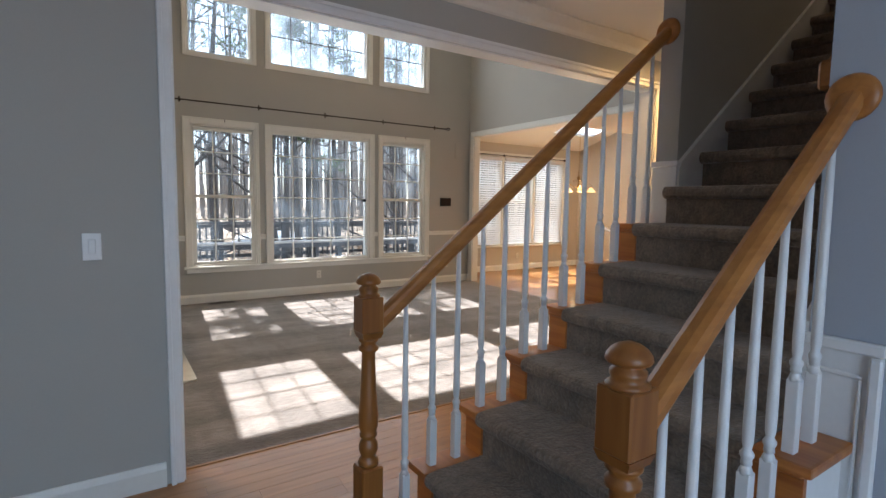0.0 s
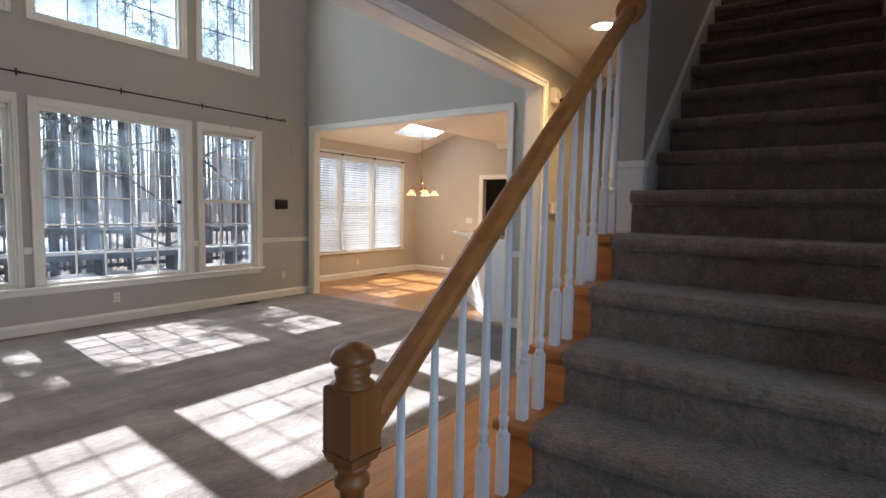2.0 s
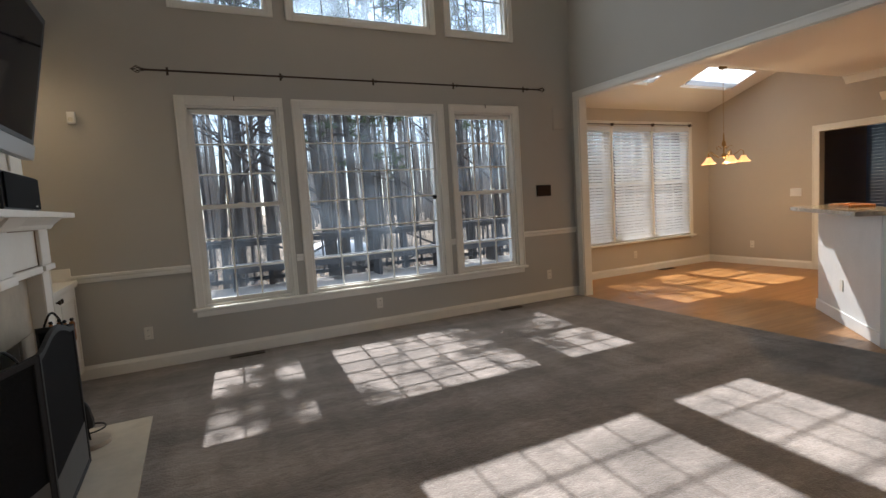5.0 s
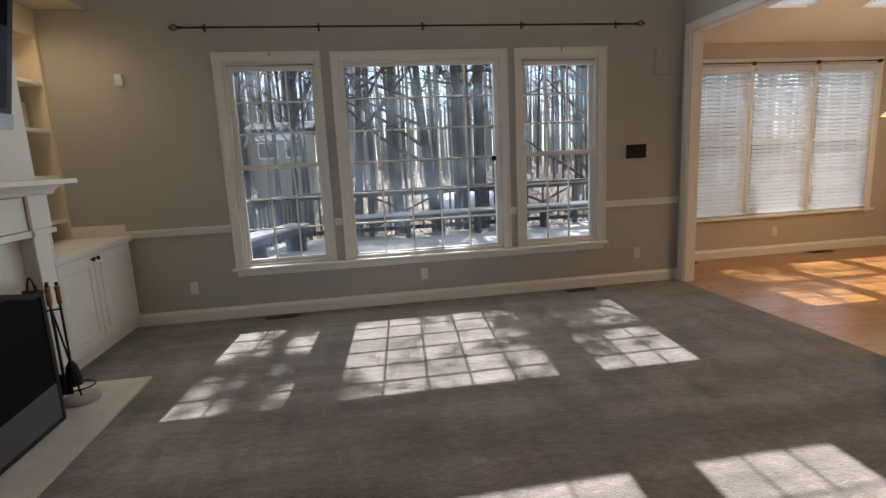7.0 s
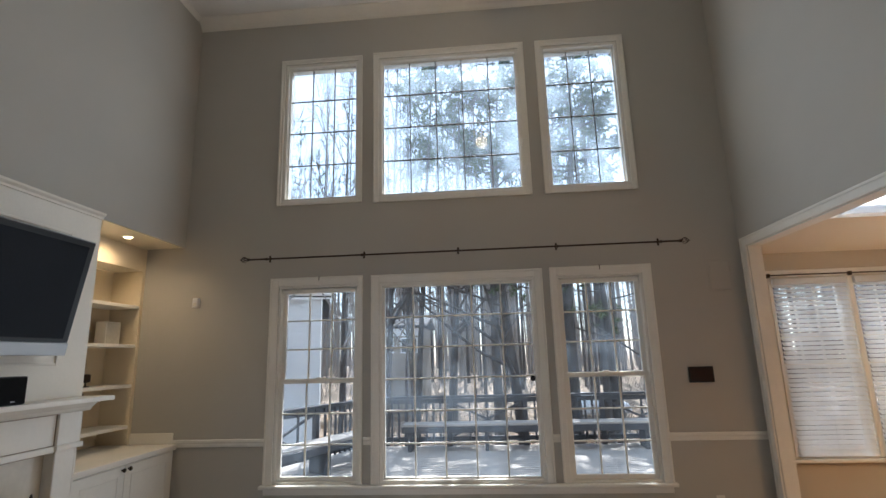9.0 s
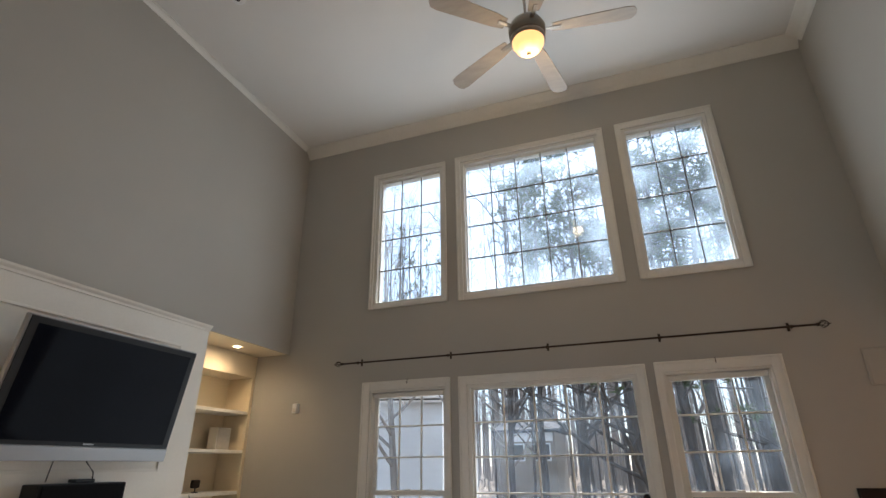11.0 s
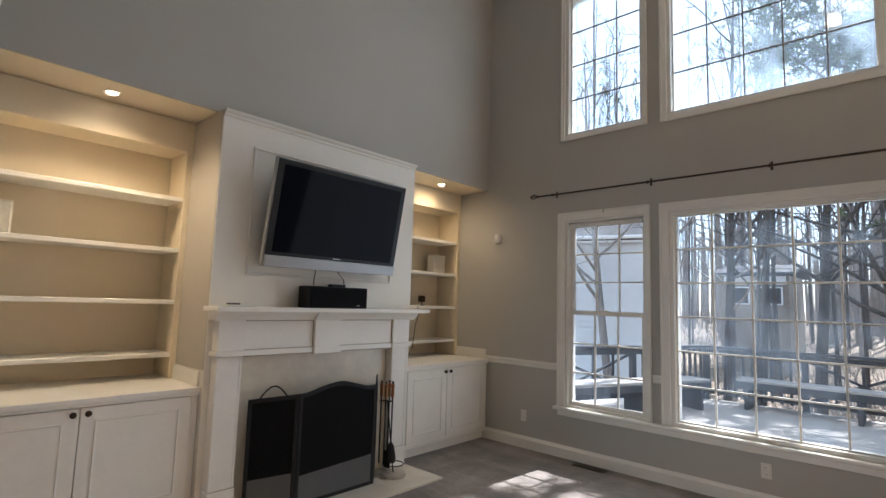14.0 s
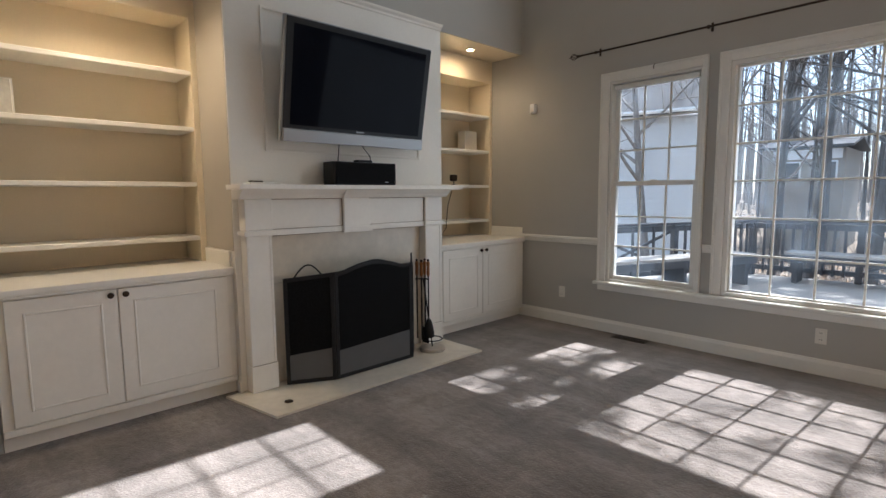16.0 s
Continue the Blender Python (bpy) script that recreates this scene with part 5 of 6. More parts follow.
part("glass_bowl", lathe([(0.02, -0.145), (0.06, -0.135), (0.10, -0.10), (0.125, -0.05), (0.128, -0.02)], 0, 0, FZ, 28), SHADE, fan, "glowing amber glass bowl", smooth=True)
part("finial", lathe([(0.006, -0.175), (0.02, -0.165), (0.022, -0.155), (0.012, -0.143)], 0, 0, FZ, 14), NICKEL, fan, smooth=True)
for k in range(5):
    m = pose(0, 0, FZ + 0.085, 0, 0, 7 + 72 * k) @ pose(0, 0, 0, 10, 0, 0)
    pts = [(0.20, -0.045), (0.30, -0.060), (0.76, -0.078), (0.815, -0.068), (0.84, -0.03), (0.84, 0.03), (0.815, 0.068), (0.76, 0.078), (0.30, 0.060), (0.20, 0.045)]
    bm = prism(pts, -0.004, 0.004, "z")
    bm.transform(m)
    bl = part("blade", bm, BLADE, fan, "pale wooden fan blade")
    bm = box((0.13, -0.018, -0.012), (0.27, 0.018, -0.0045), 0.003)
    bm.transform(m)
    part("blade_bracket", bm, NICKEL, bl)
sd = thing("smoke_detector", "round white smoke detector on the ceiling", "smoke detector")
part("shell", lathe([(0.05, -0.035), (0.065, -0.028), (0.07, 0)], 0.65, 5.23, TOP - 0.001, 20), WHITE, sd)
part("vent_ring", lathe([(0.015, -0.040), (0.022, -0.0355)], 0.65, 5.23, TOP - 0.001, 16), IRON, sd)

# ---- dining chandelier ----
CX, CY, CZ = 7.70, 6.98, 1.66
ch = thing("chandelier", "small brass chandelier with lit bell glass shades", "chandelier", at=(CX, CY, 0))
ctop = slope_z(CY)
part("canopy", lathe([(0.015, -0.05), (0.05, -0.04), (0.06, 0.0)], 0, 0, ctop + 0.0, 16), BRASS, ch)
bm = bmesh.new()
nlink = 34
for k in range(nlink):
    z = CZ + 0.42 + (ctop - 0.05 - CZ - 0.42) * (k + 0.5) / nlink
    hh = (ctop - 0.05 - CZ - 0.42) / nlink * 0.62
    a = 0 if k % 2 else math.pi / 2
    add_tube(bm, [(0.007 * math.cos(a) * math.cos(q), 0.007 * math.sin(a) * math.cos(q), z + hh * math.sin(q)) for q in [2 * math.pi * j / 8 for j in range(9)]], 0.002, 4)
part("chain", bm, BRASS, ch)
part("stem", lathe([(0.008, 0.06), (0.03, 0.08), (0.035, 0.11), (0.012, 0.14), (0.01, 0.22), (0.028, 0.25), (0.03, 0.28), (0.012, 0.32), (0.008, 0.42)], 0, 0, CZ, 14), BRASS, ch, smooth=True)
for k in range(5):
    a = math.radians(20 + 72 * k)
    ca, sa = math.cos(a), math.sin(a)
    arm = part("arm", tube([(0.02 * ca, 0.02 * sa, CZ + 0.12), (0.08 * ca, 0.08 * sa, CZ + 0.08), (0.16 * ca, 0.16 * sa, CZ + 0.13), (0.21 * ca, 0.21 * sa, CZ + 0.17), (0.24 * ca, 0.24 * sa, CZ + 0.14), (0.24 * ca, 0.24 * sa, CZ + 0.09)], 0.006), BRASS, ch)
    part("shade", lathe([(0.028, 0.085), (0.035, 0.07), (0.055, 0.035), (0.085, 0.004), (0.095, -0.004), (0.088, 0.0), (0.05, 0.03), (0.02, 0.07)], 0.24 * ca, 0.24 * sa, CZ, 18), SHADE, arm, "glowing amber bell shade", smooth=True)
    part("scroll", tube([(0.03 * ca, 0.03 * sa, CZ + 0.20), (0.08 * ca, 0.08 * sa, CZ + 0.24), (0.12 * ca, 0.12 * sa, CZ + 0.22), (0.10 * ca, 0.10 * sa, CZ + 0.19)], 0.004), BRASS, arm)

# ---- blinds ----
for a, b in ((6.09, 6.84), (6.92, 7.73), (7.81, 8.64)):
    bl = thing("venetian_blind", "lowered white venetian blind with open slats", "window blind", "dining window blinds")
    part("head_rail", box((a, 8.255, 2.30), (b, 8.30, 2.365), 0.004), BLIND, bl)
    part("bottom_rail", box((a, 8.262, 0.56), (b, 8.295, 0.578), 0.004), BLIND, bl)
    nsl = 37
    sm = None
    for k in range(nsl):
        z = 0.60 + 1.68 * k / (nsl - 1)
        if sm is None:
            bm = prism([(-0.0185, -0.0190), (0.0185, 0.0165), (0.0185, 0.0190), (-0.0185, -0.0165)], a + 0.004, b - 0.004, "x")
            o = part("slat", bm, BLIND, bl)
            sm = o.data
        else:
            o = new("slat", sm)
            o.parent = bl
        o.location = (0, 8.278, z)
    for x in (a + 0.12, (a + b) / 2, b - 0.12):
        part("ladder_cord", tube([(x, 8.2565, 0.57), (x, 8.2565, 2.30)], 0.0015, 4), BLIND, bl)
for a, b in ((6.0, 8.7),):
    r = thing("blind_rod", "thin dark rod above the dining blinds", "curtain rod")
    part("rod", tube([(5.99, 8.245, 2.40), (8.70, 8.245, 2.40)], 0.008), BRONZE, r)
    for x in (6.88, 7.77, 6.05, 8.66):
        part("bracket", box((x - 0.01, 8.236, 2.375), (x + 0.01, 8.287, 2.42), 0.003), BRONZE, r)

# ---- breakfast bar ----
d = Vector((6.66 - 5.60, 5.24 - 4.22, 0)).normalized()
nn = Vector((d.y, -d.x, 0))
A = Vector((5.571, 4.20, 0))
L = 1.47


def along(bm, u0, u1, v0, v1, z0, z1, bevel=0.0):
    m = Matrix.Translation(A) @ Matrix(((d.x, nn.x, 0, 0), (d.y, nn.y, 0, 0), (0, 0, 1, 0), (0, 0, 0, 1)))
    add_box(bm, (u0, v0, z0), (u1, v1, z1), bevel, 1, m)
    return bm


bar = thing("breakfast_bar", "white painted angled breakfast bar with a granite top", "breakfast bar")
part("wall_body", along(bmesh.new(), 0.10, L, 0, 0.14, 0, 1.035), WHITE, bar)
part("base_trim", along(bmesh.new(), 0.06, L + 0.015, -0.016, -0.0005, 0, 0.11, 0.004), WHITE, bar)
part("end_trim", along(bmesh.new(), L + 0.0005, L + 0.015, 0.0, 0.14, 0, 0.11, 0.004), WHITE, bar)
bm = prism([(0.05, -0.19), (L + 0.02, -0.24), (L + 0.11, -0.225), (L + 0.17, -0.17), (L + 0.19, -0.09), (L + 0.19, 0.18), (L + 0.15, 0.24), (L + 0.08, 0.26), (0.05, 0.26)], 1.036, 1.072, "z")
bmesh.ops.bevel(bm, geom=[q for q in bm.edges if abs(q.verts[0].co.z - q.verts[1].co.z) < 1e-6], offset=0.008, segments=2, affect="EDGES")
bm.transform(Matrix.Translation(A) @ Matrix(((d.x, nn.x, 0, 0), (d.y, nn.y, 0, 0), (0, 0, 1, 0), (0, 0, 0, 1))))
part("bar_top", bm, GRANITE, bar, "speckled granite bar top")
part("bar_outlet", along(bmesh.new(), 0.82, 0.89, -0.007, -0.0005, 0.30, 0.41, 0.002), CREAM, bar)
part("corner_post", box((5.571, 3.96, 0), (5.70, 4.235, 1.035), 0.004), WHITE, bar)
tray = thing("wooden_tray", "orange wooden tray on the granite bar top", "tray")
part("tray_floor", along(bmesh.new(), 0.78, 1.24, 0.03, 0.20, 1.0725, 1.080, 0.002), OAK_RAIL, tray)
for u0, u1, v0, v1 in ((0.77, 1.25, 0.015, 0.029), (0.77, 1.25, 0.201, 0.215), (0.77, 0.779, 0.03, 0.20), (1.241, 1.25, 0.03, 0.20)):
    part("tray_side", along(bmesh.new(), u0, u1, v0, v1, 1.0725, 1.098, 0.003), OAK_RAIL, tray)
kc = thing("kitchen_counter", "granite kitchen counter behind the bar", "counter")
part("cabinet_body", along(bmesh.new(), 0.28, L, 0.142, 0.74, 0.0, 0.87), CAB, kc)
part("worktop", along(bmesh.new(), 0.28, L, 0.142, 0.76, 0.871, 0.905, 0.006), GRANITE, kc, "speckled granite worktop")


def kitchen_run(name, x0, x1, y0, y1, z0, z1, doors, label, face):
    e = thing(name, label, "cabinet")
    part("body", box((x0, y0, z0), (x1, y1, z1), 0.003), CAB, e)
    for k in range(doors):
        a = y0 + (y1 - y0) * k / doors + 0.006
        b = y0 + (y1 - y0) * (k + 1) / doors - 0.006
        dd = part("door", box((x0 - 0.018, a, z0 + 0.01), (x0 - 0.0005, b, z1 - 0.01), 0.003), CAB, e)
        part("panel", box((x0 - 0.023, a + 0.06, z0 + 0.07), (x0 - 0.0185, b - 0.06, z1 - 0.07), 0.003), CAB, dd)
        part("knob", lathe([(0.006, 0), (0.014, 0.014), (0.010, 0.022)], m=Matrix.Translation((x0 - 0.018, b - 0.03, z0 + 0.06 if z0 > 1 else z1 - 0.06)) @ pose(0, 0, 0, 0, -90, 0), seg=10), BRONZE, dd)
    return e


kitchen_run("upper_cabinet", 8.88, 9.199, 1.80, 3.60, 1.38, 2.32, 4, "cream kitchen wall cabinets with framed doors", -1)
kitchen_run("lower_cabinet", 8.60, 9.199, 1.80, 3.60, 0.0, 0.90, 4, "cream kitchen base cabinets", -1)
kt = thing("kitchen_worktop", "dark granite kitchen worktop", "counter")
part("worktop", box((8.57, 1.80, 0.901), (9.199, 3.62, 0.935), 0.005), GRANITE, kt)
tall = kitchen_run("tall_cabinet", 8.62, 9.199, 4.30, 5.47, 0.0, 2.27, 2, "tall cream kitchen cabinet with a crown", -1)
part("crown", prism([(8.60, 2.271), (9.199, 2.271), (9.199, 2.36), (8.54, 2.36), (8.55, 2.335), (8.585, 2.30)], 4.29, 5.53, "y"), CAB, tall)
kf = thing("kitchen_light", "long glowing fluorescent kitchen ceiling light", "ceiling light")
part("frame", box((7.0, 2.4, 2.66), (8.3, 2.9, 2.739), 0.01), WHITE, kf)
part("diffuser", box((7.03, 2.43, 2.645), (8.27, 2.87, 2.6595), 0.004), SHADE, kf, "glowing diffuser")

# windows of the room behind the dining doorway, with their blinds
for (lo, hi) in (((12.0, 5.6, 0.7), (12.03, 7.15, 2.35)), ((10.3, 8.37, 0.7), (11.5, 8.40, 2.1))):
    w = thing("back_room_window", "small dark room window, white blind tinted as in dim blue light", "window")
    part("glass", box(lo, hi), GLASS, w).visible_shadow = False
    for k in range(28):
        z = 0.73 + (1.58 if hi[1] - lo[1] > 1 else 1.34) * k / 27
        if hi[1] - lo[1] > 1:
            part("slat", box((11.93, lo[1], z - 0.001), (11.96, hi[1], z + 0.054)), BLIND_BLUE_LIT, w)
        else:
            part("slat", box((lo[0], 8.29, z - 0.001), (hi[0], 8.305, z + 0.044)), BLIND_BLUE_LIT, w)

# ---- outside ----
GZ = -1.5
bm = bmesh.new()
R = random.Random(11)
NX, NYY = 60, 60
xs = [-900, -300, -120] + [-60 + 120 * i / (NX - 1) for i in range(NX)] + [120, 300, 900]
ys = [-900, -300, -60, -12] + [7.9 + 72 * j / (NYY - 1) for j in range(NYY)] + [120, 300, 900]
grid = []
for x in xs:
    col = []
    for y in ys:
        h = GZ + 0.25 * noise.noise(Vector((x * 0.12, y * 0.12, 3))) + 0.05 * noise.noise(Vector((x * 0.9, y * 0.9, 5)))
        h += 0.022 * max(0.0, min(y, 90) - 16) if abs(x) < 150 else 0.022 * 60
        col.append(bm.verts.new((x, y, h)))
    grid.append(col)
for a, b in zip(grid, grid[1:]):
    for j in range(len(ys) - 1):
        bm.faces.new((a[j], b[j], b[j + 1], a[j + 1]))
setting("ground", bm, LITTER, "brown leaf litter on the forest floor", smooth=True)


def ground_z(x, y):
    return GZ + 0.25 * noise.noise(Vector((x * 0.12, y * 0.12, 3))) + 0.022 * max(0.0, min(y, 90) - 16) - 0.15


# leaf litter: small pieces near the deck
vs, fs = [], []
for k in range(9000):
    x, y = R.uniform(-9, 15), R.uniform(13.3, 30)
    z = ground_z(x, y) + 0.17
    a, s, t = R.uniform(0, 6.28), R.uniform(0.03, 0.09), R.uniform(-0.04, 0.04)
    c, q = math.cos(a) * s, math.sin(a) * s
    n = len(vs)
    vs += [(x + c, y + q, z + t), (x - q, y + c, z), (x - c, y - q, z - t), (x + q, y - c, z + 0.02)]
    fs.append((n, n + 1, n + 2, n + 3))
me = bpy.data.meshes.new("fallen_leaves")
me.from_pydata(vs, [], fs)
me.materials.append(LEAVES)
tagged(new("fallen_leaves", me), "dry brown leaves scattered on the ground", "leaves", kind="stuff")

# deck
DZ = -0.06
deck = setting("deck", box((-3.0, NY + 0.2, DZ - 0.25), (9.6, 13.05, DZ - 0.04)), DARKWOOD, "weathered pale deck boards")
bm = box((0, 0, -0.035), (12.6, 0.138, 0.0), 0.004)
board0 = link_mesh("deck_board", bm, DECK, deck)
board0.location = (-3.0, NY + 0.2, DZ)
k = 1
while NY + 0.2 + 0.145 * k < 12.9:
    o = new("deck_board", board0.data)
    o.parent = deck
    o.location = (-3.0, NY + 0.2 + 0.145 * k, DZ)
    k += 1


def rail_run(p, q, label, brace=True):
    p, q = Vector((*p, 0)), Vector((*q, 0))
    L = (q - p).length
    m = Matrix.Translation((p.x, p.y, DZ)) @ pose(0, 0, 0, 0, 0, math.degrees(math.atan2(q.y - p.y, q.x - p.x)))
    e = thing("deck_railing", label, "railing", "deck railings")

    def B(n, lo, hi, bev=0.004, mm=m):
        bm = box(lo, hi, bev)
        bm.transform(mm)
        part(n, bm, DARKWOOD, e)
    B("top_rail", (0, -0.07, 0.90), (L, 0.07, 0.94))
    B("upper_rail", (0, -0.02, 0.80), (L, 0.02, 0.89))
    B("lower_rail", (0, -0.02, 0.10), (L, 0.02, 0.18))
    n = max(1, round(L / 1.5))
    for k in range(n + 1):
        x = L * k / n
        B("post", (x - 0.045, -0.045, -0.3), (x + 0.045, 0.045, 0.895))
    for k in range(n):
        a, b = L * k / n + 0.05, L * (k + 1) / n - 0.05
        if brace and k % 2 == 1:
            c = (a + b) / 2
            w = b - a
            for s, z0, z1 in ((1, 0.18, 0.80), (-1, 0.18, 0.80)):
                ang = math.degrees(math.atan2(z1 - z0, w))
                mm = m @ Matrix.Translation((c, 0.0, 0.49)) @ pose(0, 0, 0, 0, -ang * s, 0)
                ll = math.hypot(w, z1 - z0) / 2
                B("diagonal", (-ll + 0.03, -0.018 + 0.02 * s, -0.02), (ll - 0.03, 0.018 + 0.02 * s, 0.02), 0.003, mm)
            for t in (0.25, 0.5, 0.75):
                B("picket", (a + w * t - 0.018, -0.055, 0.12), (a + w * t + 0.018, -0.025, 0.88), 0.003)
        else:
            cnt = max(2, round((b - a) / 0.13))
            for j in range(1, cnt):
                x = a + (b - a) * j / cnt
                B("picket", (x - 0.019, -0.055, 0.08), (x + 0.019, -0.022, 0.88), 0.003)
    return e


rail_run((0.75, 12.9), (9.5, 12.9), "dark stained deck railing with pickets and crossed braces")
rail_run((-1.35, 8.2), (0.75, 12.9), "dark stained deck railing with pickets")
bench = thing("deck_bench", "long weathered built in bench along the deck railing", "bench")
for k in range(3):
    part("seat_board", box((1.35, 12.30 + k * 0.145, 0.38), (8.8, 12.43 + k * 0.145, 0.42), 0.006), DECK, bench)
part("front_apron", box((1.35, 12.28, 0.27), (8.8, 12.299, 0.38), 0.004), DARKWOOD, bench)
for k in range(6):
    x = 1.55 + k * 1.42
    part("leg", box((x - 0.09, 12.32, DZ), (x - 0.02, 12.71, 0.38), 0.006), DARKWOOD, bench)
bench = thing("deck_bench", "weathered bench along the side railing of the deck", "bench")
m = Matrix.Translation((-0.98, 8.35, 0)) @ pose(0, 0, 0, 0, 0, math.degrees(math.atan2(4.7, 2.1)))
for k in range(3):
    part("seat_board", box((0, -0.50 + k * 0.145, 0.38), (4.0, -0.37 + k * 0.145, 0.42), 0.006, 1, m), DECK, bench)
part("front_apron", box((0, -0.52, 0.27), (4.0, -0.501, 0.38), 0.004, 1, m), DARKWOOD, bench)
for x in (0.2, 1.4, 2.6, 3.8):
    part("leg", box((x, -0.48, DZ), (x + 0.07, -0.10, 0.38), 0.006, 1, m), DARKWOOD, bench)


# neighbour's house
def house(x0, x1, y0, y1, z0, ze, label, ridge, turn=0):
    e = thing("neighbour_house", label, "house")
    n = int((ze - z0) / 0.16)
    part("wall", box((x0, y0, z0), (x1, y1, ze)), SIDING, e)
    lap = prism([(y0 - 0.002, 0), (y0 - 0.022, 0), (y0 - 0.004, 0.16)], x0, x1, "x")
    l0 = part("siding_board", lap, SIDING, e)
    l0.location = (0, 0, z0)
    for k in range(1, n):
        o = new("siding_board", l0.data)
        o.parent = e
        o.location = (0, 0, z0 + 0.16 * k)
    part("fascia", box((x0 - 0.3, y0 - 0.35, ze - 0.05), (x1 + 0.3, y0 - 0.31, ze + 0.15)), WHITE, e)
    part("gutter", tube([(x0 - 0.3, y0 - 0.40, ze + 0.10), (x1 + 0.3, y0 - 0.40, ze + 0.10)], 0.06), WHITE, e)
    ym = (y0 + y1) / 2
    part("roof", prism([(y0 - 0.38, ze + 0.0), (ym, ridge), (y1 + 0.38, ze), (y1 + 0.38, ze + 0.14), (ym, ridge + 0.16), (y0 - 0.38, ze + 0.14)], x0 - 0.3, x1 + 0.3, "x"), SHINGLE, e)
    part("gable", prism([(y0, ze), (y1, ze), (ym, ridge - 0.1)], x1 - 0.1, x1, "x"), SIDING, e)
    if turn:
        e.matrix_world = Matrix.Translation((x1, y0, 0)) @ pose(0, 0, 0, 0, 0, turn) @ Matrix.Translation((-x1, -y0, 0))
    return e


house(-13.0, -2.1, 18.0, 26.0, -1.5, 3.5, "neighbouring house with pale grey siding and a dark shingle roof", 6.2, 18)
hs = thing("distant_house", "small tan house with dark windows among the trees", "house")
part("wall", box((-3.3, 30.0, -1.6), (-0.5, 34.0, 3.2)), SIDING_TAN, hs)
part("pale_band", box((-3.1, 29.9, 2.75), (-0.6, 29.99, 3.15), 0.01), SIDING, hs)
part("roof", prism([(29.6, 3.21), (32.0, 3.7), (34.4, 3.21), (34.4, 3.31), (32.0, 3.82), (29.6, 3.31)], -3.6, -0.2, "x"), SHINGLE, hs)
for a, b in ((-2.95, -2.1), (-1.6, -0.8)):
    w = part("window", box((a - 0.06, 29.93, 1.84), (b + 0.06, 29.999, 2.66), 0.008), SIDING, hs, "dark window in a pale frame")
    part("pane", box((a, 29.91, 1.9), (b, 29.929, 2.6), 0.004), DARKPANE, w)
tp = thing("covered_boat", "pale tarpaulin draped over something in the yard", "tarpaulin")
bm = bmesh.new()
bmesh.ops.create_uvsphere(bm, u_segments=20, v_segments=10, radius=1)
for v in bm.verts:
    v.co = Vector((v.co.x * 2.1, v.co.y * 1.0, max(v.co.z, -0.2) * 0.75)) * (1 + 0.12 * noise.noise(v.co * 2.5))
bm.transform(Matrix.Translation((7.2, 27, ground_z(7.2, 27) + 0.6)))
part("cover", bm, SIDING, tp, smooth=True)


